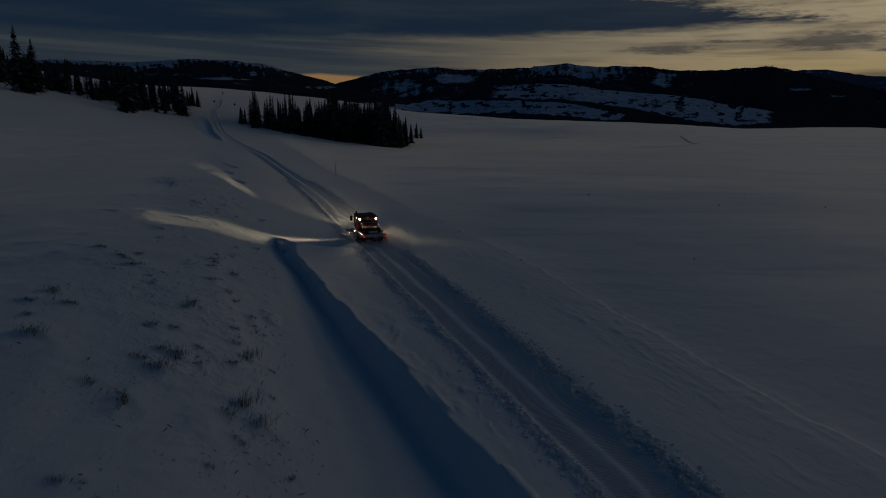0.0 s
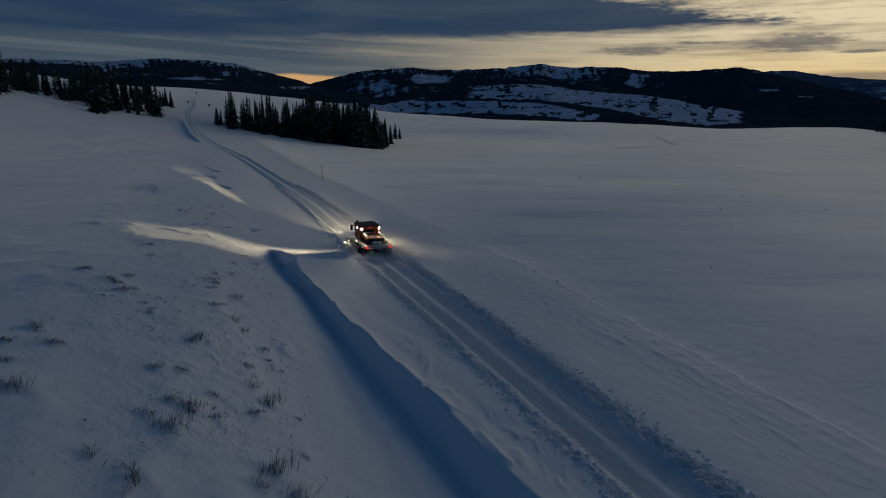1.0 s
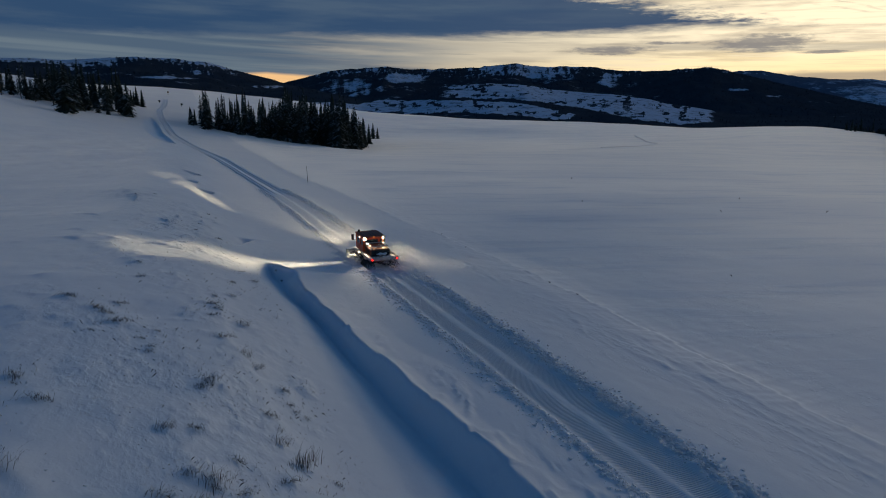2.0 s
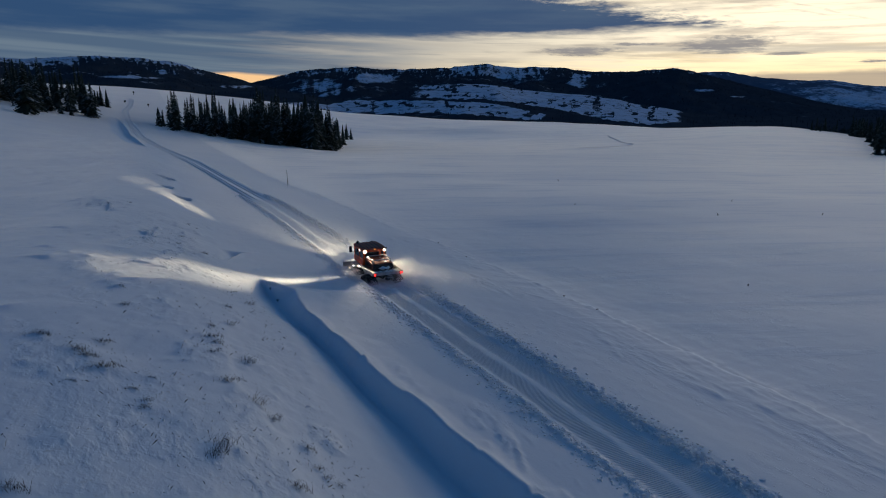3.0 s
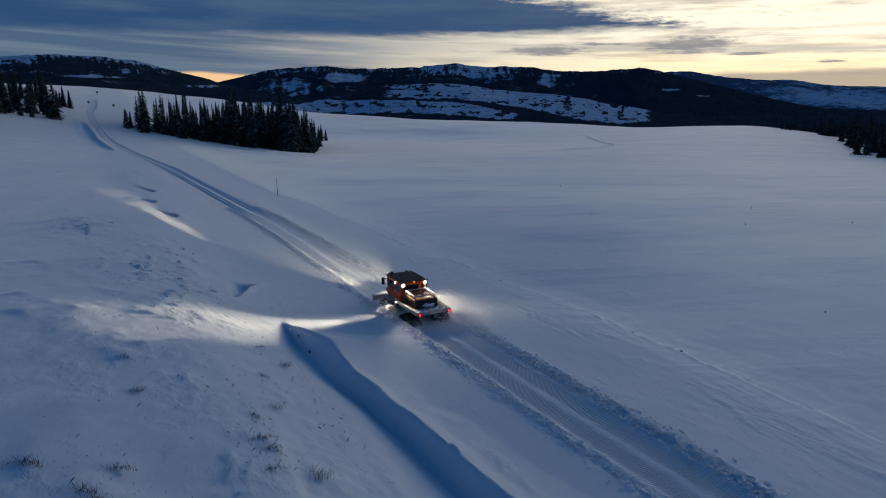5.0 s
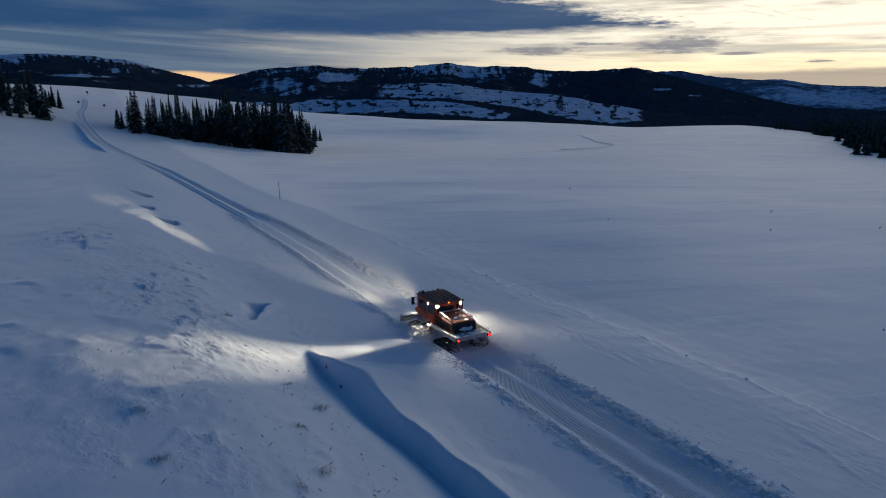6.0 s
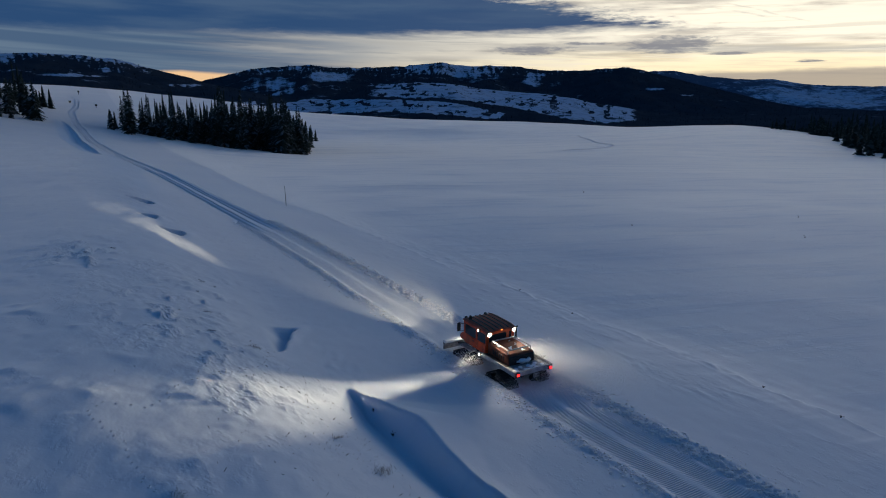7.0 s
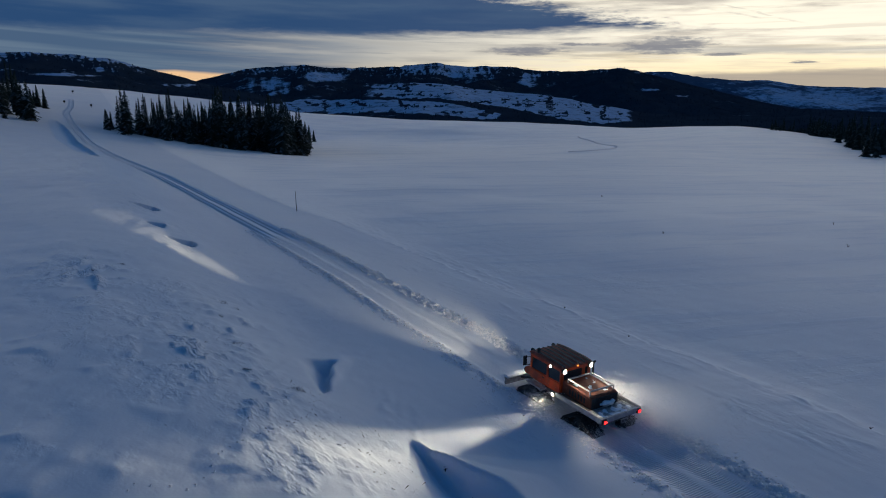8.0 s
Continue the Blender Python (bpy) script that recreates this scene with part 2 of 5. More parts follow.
def vnoise(x, y, seed=0):
    ix, iy = np.floor(x), np.floor(y)
    fx, fy = x - ix, y - iy
    fx, fy = fx * fx * fx * (fx * (fx * 6 - 15) + 10), fy * fy * fy * (fy * (fy * 6 - 15) + 10)
    a, b = hash2(ix, iy, seed), hash2(ix + 1, iy, seed)
    c, d = hash2(ix, iy + 1, seed), hash2(ix + 1, iy + 1, seed)
    return (a + (b - a) * fx) * (1 - fy) + (c + (d - c) * fx) * fy - 0.5


def fbm(x, y, seed=0, octaves=4, gain=0.5):
    total, amp = 0 * x, 1.0
    for i in range(octaves):
        total = total + amp * vnoise(x * 2 ** i + 13.7 * i, y * 2 ** i - 7.3 * i, seed + i)
        amp *= gain
    return total


def smooth(x, lo, hi):
    t = np.clip((x - lo) / (hi - lo), 0, 1)
    return t * t * (3 - 2 * t)


def soft_curve(xs, zs, width):
    """A line through the knots with its corners rounded over the given width."""
    fine = np.linspace(xs[0], xs[-1], 4000)
    z = np.interp(fine, xs, zs)
    k = max(1, int(width / (fine[1] - fine[0])))
    z = np.convolve(np.pad(z, k, "edge"), np.hanning(2 * k + 1) / np.hanning(2 * k + 1).sum(), "valid")
    return lambda x: np.interp(x, fine, z)


near_left = soft_curve([-200, -120, -60, -30, -16, -12, -9, -7, -4, 0, 60], [22, 15, 8.8, 6.2, 4.75, 3.9, 2.52, 1.85, 1.55, 1.45, 1.45], 1.5)
near_right = soft_curve([-20, 0, 2, 4, 7, 9, 10.4, 10.75, 11.05, 11.35, 12.2, 14, 18, 60, 120, 300], [0, 0, -0.02, -0.26, -0.66, -0.95, -1.24, -1.30, -1.36, -1.53, -1.62, -1.72, -1.80, -2.1, -2.8, -4], 0.16)
trail_bend = soft_curve([-400, 20, 28, 38, 47, 60, 75, 87, 110, 144, 176, 225, 300, 350, 400, 450, 500, 560], [0.6, 0.6, 0.55, 0.40, 0.15, 0.0, -0.15, -0.75, -2.0, -3.9, -7.8, -13.1, -17.0, -18.5, -16.5, -16, -24, -40], 10)
trench_l = soft_curve([0, 15, 21, 28, 34, 38, 45, 51, 60], [-5.6, -5.8, -5.95, -6.4, -6.75, -6.95, -7.3, -7.35, -7.4], 2)
trench_r = soft_curve([0, 16, 21, 24, 26.2, 28.3, 31.5, 33, 36.2, 37.9, 39, 40.6, 42.1, 44, 46.2, 47.4, 49.5, 60],
                      [-2.6, -3.3, -3.95, -4.2, -4.5, -4.8, -5.15, -5.38, -5.69, -5.75, -6.0, -6.18, -6.42, -6.2, -5.98, -6.6, -7.25, -7.4], 0.7)
# height across the long drift: 0 at the foot of its slip face, 1 at the lip
slip = soft_curve([-4, -2.4, -1.2, -0.45, 0, 0.25, 0.86, 0.97, 1.02, 1.25, 2.2, 4.5], [0, -0.03, -0.12, -0.30, -0.50, -0.57, 0.24, 0.42, 0.43, 0.36, 0.16, 0], 0.16)

# far ground: heights by bearing (degrees from +y) and distance
FAR_AZ = [-75, -45, -35, -26, -18, -9, -2, 8, 16, 27, 35, 45, 75]
FAR_R = [120, 200, 300, 420, 600]
FAR_Z = [[16, 11, 8.5, 4.5, 2, 0.5, -0.3, -0.8, -1, -1, -1, -1, -1],
         [30, 22, 17, 7.5, 2.2, -1.2, -3, -2.5, -2, -1.8, -3.8, -3.5, -2],
         [45, 34, 26, 13, 5.5, -3.2, -7.5, -8.0, -7, -4.4, -5.2, -6.0, -6],
         [55, 44, 35, 19.5, 14, 4, -9.5, -11, -10, -6.5, -2.0, -9, -12],
         [62, 52, 43, 30, 27.5, 17.5, 5.6, 0, -2, -7.3, -3, -16, -16]]
CENTRE = (-8.0, 14.0)


def far_height(x, y):
    dx, dy = x - CENTRE[0], y - CENTRE[1]
    r, az = np.hypot(dx, dy), np.degrees(np.arctan2(dx, dy))
    cols = [soft_curve(FAR_AZ, row, 4.0)(az) for row in FAR_Z]
    z, w = cols[0], None
    for i in range(len(FAR_R) - 1):
        z = z + (cols[i + 1] - cols[i]) * smooth(r, FAR_R[i] - 25, FAR_R[i + 1] + 25)
    behind = smooth(np.abs(az), 75, 120)
    z = z * (1 - behind) + behind * (6 + 0.01 * r)
    drop = smooth(r, 610, 900)
    return z * (1 - drop) - 75 * drop - 40 * smooth(r, 1500, 4500) * (1 - behind)


# grass tufts on the bank: s, v, size
TUFTS = [(27.2, -16.8, 1), (25.7, -16.0, 1), (22.1, -16.2, 1.6), (26.0, -17.3, 1), (24.1, -13.1, 0.8), (24.2, -12.4, 1), (21.7, -12.1, 1.3),
         (27.2, -11.9, 0.9), (22.8, -11.5, 0.9), (20.5, -12.5, 1.2), (21.1, -13.1, 0.9), (25.8, -10.4, 0.9), (27.1, -9.6, 0.7), (24.1, -10.3, 1),
         (23.1, -9.9, 1.1), (22.1, -10.4, 1), (19.1, -14.1, 0.8), (18.1, -13.1, 1.2), (19.0, -10.1, 1.5), (18.1, -9.7, 1.5), (28.0, -9.6, 0.7),
         (29.3, -10.3, 0.8), (30.2, -10.6, 1.2), (18.3, -10.5, 1.0), (26.8, -12.1, 0.7)]
TUFTS += [(34.8, -16.5, 1), (34.3, -14.8, 0.9), (33.4, -15.4, 1.1), (32.9, -15.1, 0.9), (32.0, -14.7, 1.3), (45.4, -9.4, 0.8), (43.0, -8.9, 0.9),
          (41.0, -10.2, 0.8), (38.1, -10.4, 0.9), (37.3, -11.2, 0.7), (35.6, -11.4, 0.9), (35.0, -11.2, 0.8), (33.9, -11.5, 0.7), (33.9, -10.3, 1.1),
          (31.4, -11.3, 1.1), (41.5, -14.4, 0.6), (38.6, -14.2, 0.7)]
TUFTS += [(65.8, -10.2, 0.7), (65.3, -9.6, 0.6), (70.4, -16.0, 0.7), (72.5, -14.5, 0.8), (54.8, -11.5, 0.7), (53.2, -10.1, 0.8), (58.2, -11.2, 0.6), (62.8, -10.9, 0.6)]
tuft_rnd = random.Random(44)
TUFTS += [(tuft_rnd.uniform(13, 35), -9.0 - 8 * tuft_rnd.random() ** 1.3, tuft_rnd.uniform(0.4, 0.65)) for _ in range(24)]

DRIFT_SPINE = soft_curve([-400, 40, 47, 52, 59, 65, 70, 76, 400], [-12, -12.2, -12.6, -13.0, -13.7, -14.4, -16.4, -18.5, -30], 3.0)


def drift_field():
    """Small wind-cut drifts: s, v, length, width, height, heading (radians)."""
    rnd = random.Random(31)
    out = []
    for k in range(60):
        s = rnd.gauss(57, 7.5)
        out.append((s, float(DRIFT_SPINE(s)) + rnd.gauss(0, 0.75), rnd.uniform(0.25, 0.6), rnd.uniform(0.14, 0.32), rnd.uniform(0.02, 0.06), rnd.gauss(0.5, 0.6)))
    for k in range(60):
        f = rnd.random()
        out.append((66 - 11 * f + rnd.gauss(0, 0.6), -11.4 + 0.8 * f + rnd.gauss(0, 0.45), rnd.uniform(0.3, 0.7), rnd.uniform(0.15, 0.35), rnd.uniform(0.02, 0.07), rnd.gauss(0.5, 0.6)))
    for k in range(130):
        s = rnd.uniform(12, 50)
        out.append((s, -9.6 - abs(rnd.gauss(0, 1.6)), rnd.uniform(0.25, 0.7), rnd.uniform(0.12, 0.3), rnd.uniform(0.015, 0.05), rnd.gauss(0.5, 0.7)))
    for k in range(60):
        out.append((rnd.uniform(10, 75), rnd.uniform(-24, -12), rnd.uniform(0.4, 1.2), rnd.uniform(0.2, 0.5), rnd.uniform(0.03, 0.08), rnd.gauss(0.5, 0.5)))
    for s, v in ((57.7, -18.1), (50.5, -18.0), (47.6, -18.0), (47.6, -13.4), (52.6, -10.3)):
        out.append((s, v, 1.2, 0.7, 0.11, 0.4))
    for s, v, size in TUFTS:
        out.append((s + 0.1, v, 0.80 * size, 0.5 * size, 0.07 * size, 0.5 + 0.4 * math.sin(9 * s)))
    # the strip east of the trail
    for k in range(46):
        c = rnd.choice(((47, 7.2), (33, 7.5), (58, 6.5), (25, 8.5)))
        out.append((c[0] + rnd.gauss(0, 3.5), c[1] + rnd.gauss(0, 0.9), rnd.uniform(0.5, 1.4), rnd.uniform(0.10, 0.22), rnd.uniform(0.02, 0.06), rnd.gauss(0.25, 0.2)))
    return out


DRIFTS = drift_field()
EDGE = soft_curve([-400, 0, 20, 40, 46, 57, 63, 70, 87, 99, 111, 130, 400], [11.2, 11.2, 11.1, 11.0, 11.0, 11.1, 10.4, 9.8, 9.1, 8.6, 7.3, 6.5, 3], 3)
# where the wind has cut the crust: s, v, half length, half width, amount
SASTRUGI = [(58, -13.2, 4.5, 2.0, 1.0), (53, -11.8, 3.0, 1.4, 0.7), (60.5, -10.2, 2.5, 1.0, 1.0), (46, -11.4, 3.5, 2.0, 0.45), (70, -16.2, 5.0, 2.2, 0.7), (31, -11.2, 5.5, 1.6, 0.4),
            (24, -12.2, 6.0, 3.0, 0.35), (40, -13.4, 4.0, 2.2, 0.4), (49, -17.3, 3.0, 1.5, 0.5), (35, -16.5, 5.0, 2.5, 0.25), (26, -8.6, 5.0, 0.9, 0.7), (66, -12.0, 4.0, 1.6, 0.5)]
RIPPLES = [(46, 7.0, 4.0, 1.4, 0.8), (33, 7.6, 5.0, 1.5, 1.0), (25, 8.3, 4.0, 1.3, 0.8), (56, 8.5, 3.5, 1.2, 0.6)]


def cluster(s, v, spots):
    out = 0 * s
    for s0, v0, a, b, amount in spots:
        out = np.maximum(out, amount * np.exp(-((s - s0) / a) ** 2 - ((v - v0) / b) ** 2))
    return out


def wind_cut(s, v, long_, wide, seed, slant=0.5):
    """Crusted tongues: flat on top, broken off sharply on the windward side."""
    a, b = s * math.cos(slant) + v * math.sin(slant), v * math.cos(slant) - s * math.sin(slant)
    a = a + 0.9 * long_ * fbm(s / (2.2 * long_), v / (2.2 * long_), seed + 7, 2)
    n = fbm(a / long_, b / wide, seed, 4, 0.55)
    up = smooth(n, 0.02, 0.05) * (0.55 + 0.9 * np.clip(n, 0, 0.6))
    return up + 0.6 * smooth(n, 0.20, 0.24)


def ground_height(s, v):
    x, y = sv(s, v)
    r = np.hypot(x - CENTRE[0], y - CENTRE[1])
    nl = near_left(v)
    tame = 1.08 - 0.22 * smooth(s, 30, 62)
    nl = np.where(v < -7, 1.9 + (nl - 1.9) * tame, nl)
    ridge = EDGE(s) - 11.0
    z = nl + near_right(v - ridge + (0.5 * fbm(s * 0.22, v * 0.0 + 2.2, 5, 5, 0.75)) * smooth(v, 6, 10))
    lip = smooth(fbm(s / 5, s * 0 + 6.6, 97, 3), -0.35, 0.05) * np.exp(-np.maximum(0, v - ridge - 11.1) / 0.9)
    z = z + 0.065 * lip * smooth(v - ridge + 0.5 * fbm(s / 1.1, s * 0 + 3.3, 99, 4, 0.6), 10.9, 11.2)
    w = smooth(r, 95, 210)
    z = z * (1 - w) + far_height(x, y) * w
    near = 1 - smooth(r, 120, 260)
    # wind-worked snow: broad swell, streaks, rough patches on the bank
    z = z + 0.35 * fbm(x / 22, y / 22, 11, 3) * smooth(np.abs(v), 3, 8)
    z = z + 1.5 * fbm(x / 90, y / 90, 12, 3) * smooth(r, 150, 300) * (1 - smooth(r, 600, 800))
    bank = np.exp(-((v + 10.2 + 0.02 * (s - 60)) / 2.6) ** 2) * near
    patch = smooth(fbm(s / 7, v / 4, 23, 2), -0.05, 0.3)
    lumps = np.maximum(0, fbm(s / 0.8, v / 0.45, 21, 4) - 0.05)
    z = z + 0.12 * bank * lumps * patch
    scour = np.abs(fbm(s / 2.4, v / 0.9 + 0.3 * s, 22, 4))
    z = z - 0.10 * bank * patch * smooth(s, 45, 60) * np.maximum(0, 0.25 - scour) * 2
    z = z + 0.05 * near * smooth(-v, 8, 12) * np.maximum(0, fbm(s / 1.4, v / 1.1, 25, 4) - 0.12)
    west = smooth(-v, 7.5, 11) * near
    z = z + west * (0.22 * fbm(s / 6, v / 4.2, 71, 3) + 0.02 * fbm(s / 1.7, v / 1.1, 73, 4))
    cut = cluster(s, v, SASTRUGI) * near * smooth(-v, 7.6, 9.0)
    cut = np.clip(cut * (1.15 + 1.2 * fbm(s / 2.6, v / 2.0, 79, 2)), 0, 1)
    cut = cut * smooth(fbm(s / 1.7, v / 1.1, 81, 3), -0.02, 0.16)
    z = z + cut * (0.075 * wind_cut(s, v, 1.3, 0.5, 75) + 0.05 * wind_cut(s, v, 0.6, 0.26, 175, 0.8))
    z = z + 0.018 * wind_cut(s, v, 1.9, 0.8, 275) * near * smooth(-v, 8.2, 9.6) * smooth(fbm(s / 8, v / 5, 79, 2), -0.05, 0.15)
    rip = cluster(s, v, RIPPLES) * near
    z = z + 0.016 * np.clip(rip * (1.1 + 1.2 * fbm(s / 3.0, v / 1.5, 83, 2)), 0, 1) * wind_cut(s, v, 1.8, 0.34, 375, 0.12)
    shelf = smooth(v, 9.2, 10.4) * (1 - smooth(v, 11.6, 12.2)) * near
    z = z + 0.016 * shelf * wind_cut(s, v, 1.6, 0.5, 475, 0.15)
    streak = smooth(v, 3.5, 6) * (1 - smooth(v, 10, 12)) * near
    z = z + 0.07 * streak * np.maximum(0, fbm(s / 1.6, v / 0.5, 27, 4) - 0.05) * smooth(fbm(s / 14, v / 4, 29, 2), -0.2, 0.2)
    z = z + 0.02 * near * fbm(s / 1.1, v / 0.8, 31, 3) * smooth(np.abs(v), 2.5, 4)
    for s0, v0, long_, wide, tall, way in DRIFTS:
        at = (np.abs(s - s0) < 2.2 * long_ + 0.5) & (np.abs(v - v0) < 2.2 * long_ + 0.5)
        if at.any():
            ds, dv = s[at] - s0, v[at] - v0
            a, b = ds * math.cos(way) + dv * math.sin(way), dv * math.cos(way) - ds * math.sin(way)
            a = a + 0.5 * b * b / wide
            z[at] += tall * np.exp(-(b / wide) ** 2) * np.where(a > 0, np.exp(-(a / long_) ** 2), np.exp(-(a / (0.14 * long_ + 0.06)) ** 2))
    # a curled drift along the top of the bank
    dv = v + 10.7 - 0.45 * np.sin((s - 22) * 0.42) - 0.25 * fbm(s / 2.2, s * 0 + 4.4, 93, 3)
    curl = np.where(dv > 0, np.exp(-(dv / 0.22) ** 2), np.exp(-(dv / 1.2) ** 2))
    z = z + 0.20 * curl * smooth(s, 22, 27) * (1 - smooth(s, 33, 40)) * (0.7 + 0.9 * fbm(s / 3.0, s * 0 + 8.1, 95, 2))
    # ripples beside the long drift
    z = z + 0.05 * cluster(s, v, [(27, -3.3, 3.5, 0.7, 1.0), (34, -4.4, 3.0, 0.5, 0.7), (20, -2.6, 3.0, 0.7, 0.8), (52, -6.8, 2.5, 0.9, 0.6)]) * wind_cut(s, v, 0.9, 0.30, 575, 0.35)
    # the long drift with its slip face down to the bank's foot
    gone = 1 - smooth(s, 47.6, 50.2)
    wob = 0.14 * fbm(s / 5, s * 0 + 1.5, 33, 3)
    L, R = trench_l(s) + wob, trench_r(s) + wob + 0.22 * fbm(s / 3.5, s * 0 + 7.5, 35, 3)
    L = L + 0.48 * (R - L) * (1 - smooth(s, 39, 45))
    k = (v - L) / np.maximum(R - L, 0.2)
    face = slip(np.clip(k, -4, 4.5))
    z = z + face * gone
    z = z + 0.13 * smooth(fbm(s / 2.4, v / 0.8, 87, 3), 0.0, 0.06) * np.exp(-((k - 1.12) / 0.3) ** 2) * gone * (1 - smooth(s, 36, 43))
    # scoops beside the bank
    for s0, v0, size, deep in ((100.6, -10.6, 1.7, 1.1), (89.8, -10.8, 1.0, 0.7), (84.0, -9.5, 1.25, 0.9)):
        ds, dv = (s - s0) / size, (v - v0) / size + 0.10 * fbm(s * 1.3, v * 1.3, 37, 2)
        back = 1.0 - ds - 0.12 * (dv - 0.1)
        east = 0.62 - dv + 0.10 * ds - 0.22 * ds * ds
        west_ = (dv + 0.95) * 0.80 + (ds - 1.0) * 0.42
        inside = np.minimum(np.minimum(back * 2.0, east * 2.6), west_ * 1.0)
        z = z - deep * smooth(inside, -0.04, 0.42) + 0.10 * np.exp(-((dv - 0.85) / 0.4) ** 2 - (ds / 1.1) ** 2)
    q = (s - 53.0 + 0.4 * fbm(s * 0.9, v * 0.9, 37, 2)) / 4.9
    k = (v + 9.2 - 0.55 * q) / np.maximum(1.75 * q, 0.12)
    z = z - 0.62 * smooth(q, 0.02, 0.55) * (1 - smooth(q, 0.90, 1.02)) * smooth(k, -0.1, 0.75) * (1 - smooth(k, 0.84, 1.04))
    z = z + 0.12 * np.exp(-((k - 1.12) / 0.25) ** 2) * smooth(q, 0.2, 0.6) * (1 - smooth(q, 0.95, 1.15))
    hollow = ((s - 240) / 68) ** 2 + ((v - trail_bend(s) + 5.6) / 2.9) ** 2
    z = z - 1.15 * np.maximum(0, 1 - hollow) ** 0.7 * np.clip(0.55 + 0.25 * (v - trail_bend(s) + 5.6), 0, 1)
    # the trail: packed lanes between banks of thrown snow
    c = v - trail_bend(s) + 0.2 - 0.10 * fbm(s / 4, s * 0, 41, 3)
    full = 1 - smooth(s, 84, 94)
    half = 1.42 - 0.30 * full + 0.08 * fbm(s / 2.0, np.sign(c) * 3.0, 43, 3)
    bed = 1 - smooth(np.abs(c), half - 0.25, half + 0.15)
    lane = np.exp(-((np.abs(c) - 0.60) / 0.46) ** 6)
    fade = 1 - smooth(s, 430, 500)
    z = z - (0.035 * full + 0.06 * np.exp(-((s - 50) / 3.2) ** 4) + 0.10 * (1 - full)) * bed * fade - 0.02 * lane * bed * full - 0.17 * (np.exp(-((np.abs(c) - 0.95) / 0.17) ** 4) + 0.7 * np.exp(-((np.abs(c) - 0.42) / 0.13) ** 4)) * (1 - full) * fade
    z = z + 0.02 * bed * near * fbm(s / 0.5, c / 0.25, 45, 3) * (1 - 0.8 * lane)
    width = np.where(c > 0, 0.46, 0.30)
    rim = np.exp(-((np.abs(c) - half - width - 0.02) / width) ** 2) * (full + 0.25 * (1 - full)) * fade
    clod = 0.0 + 0.24 * np.clip(fbm(s / 0.34, c / 0.24, 47, 3), -0.25, 0.4)
    z = z + rim * clod * np.where(c > 0, 1.0, 0.6)
    drifted = np.clip(0.8 * cut + 0.25 * rip + 0.25 * smooth(-v, 7.5, 9.0) * (1 - smooth(-v, 15, 19)) * patch, 0, 1) * near
    glaze = smooth(v - ridge, 10.8, 11.5)
    return z, lane * bed * full * (1 - 0.75 * smooth(s, 51, 54)), drifted, glaze


def graded(marks):
    """Grid lines: (start, step) pairs in order; the step runs evenly from mark to mark."""
    out, x = [], marks[0][0]
    for (a, da), (b, db) in zip(marks, marks[1:]):
        while x < b - 1e-6:
            out.append(x)
            f = (x - a) / (b - a)
            x += da * (db / da) ** f
        x = b
    return np.array(out + [marks[-1][0]])


def grid_mesh(name, px, py, pz, attrs, mat):
    rows, cols = px.shape
    me = bpy.data.meshes.new(name)
    idx = np.arange(rows * cols).reshape(rows, cols)
    quads = np.stack([idx[:-1, :-1], idx[:-1, 1:], idx[1:, 1:], idx[1:, :-1]], -1).reshape(-1, 4)
    me.vertices.add(rows * cols)
    me.vertices.foreach_set("co", np.stack([px, py, pz], -1).astype(np.float32).ravel())
    me.loops.add(quads.size)
    me.loops.foreach_set("vertex_index", quads.astype(np.int32).ravel())
    me.polygons.add(len(quads))
    me.polygons.foreach_set("loop_start", (np.arange(len(quads)) * 4).astype(np.int32))
    me.polygons.foreach_set("use_smooth", np.ones(len(quads), bool))
    me.update(calc_edges=True)
    for key, val in attrs.items():
        me.attributes.new(key, "FLOAT", "POINT").data.foreach_set("value", val.astype(np.float32).ravel())
    me.materials.append(mat)
    return me


def build_ground():
    ss = graded([(-4500, 600), (-200, 60), (-20, 3), (6, 0.25), (13, 0.10), (40, 0.13), (66, 0.15), (80, 0.25), (100, 0.4), (200, 1.8), (720, 8), (4800, 300)])
    vv = graded([(-4500, 600), (-600, 16), (-100, 4), (-28, 0.6), (-18, 0.15), (-14, 0.125), (-3.2, 0.12), (-2.3, 0.06), (2.9, 0.06), (3.2, 0.14), (12, 0.15), (16, 0.3), (30, 0.8), (120, 4), (800, 14), (4800, 500)])
    S, V = np.meshgrid(ss, vv, indexing="ij")
    z, lane, drifted, glaze = ground_height(S, V)
    x, y = sv(S, V)
    me = grid_mesh("ground", x, y, z, {"along": S, "across": V, "lane": lane, "drifted": drifted, "glaze": glaze}, SNOW)
    tagged(new("ground", me), "wind-packed blue-white snowfield with a cleated trail", "snow ground", kind="structure")


def height_at(x, y):
    s, u = -0.32 * x + 0.947 * y, 0.947 * x + 0.32 * y
    k = 0.32 ** 2 + 0.947 ** 2
    return float(ground_height(np.array([s / k]), np.array([u / k - 9.8]))[0][0])


def spot_sv(s, v, dz=0.0):
    x, y = sv(s, v)
    return x, y, float(ground_height(np.array([float(s)]), np.array([float(v)]))[0][0]) + dz


build_ground()


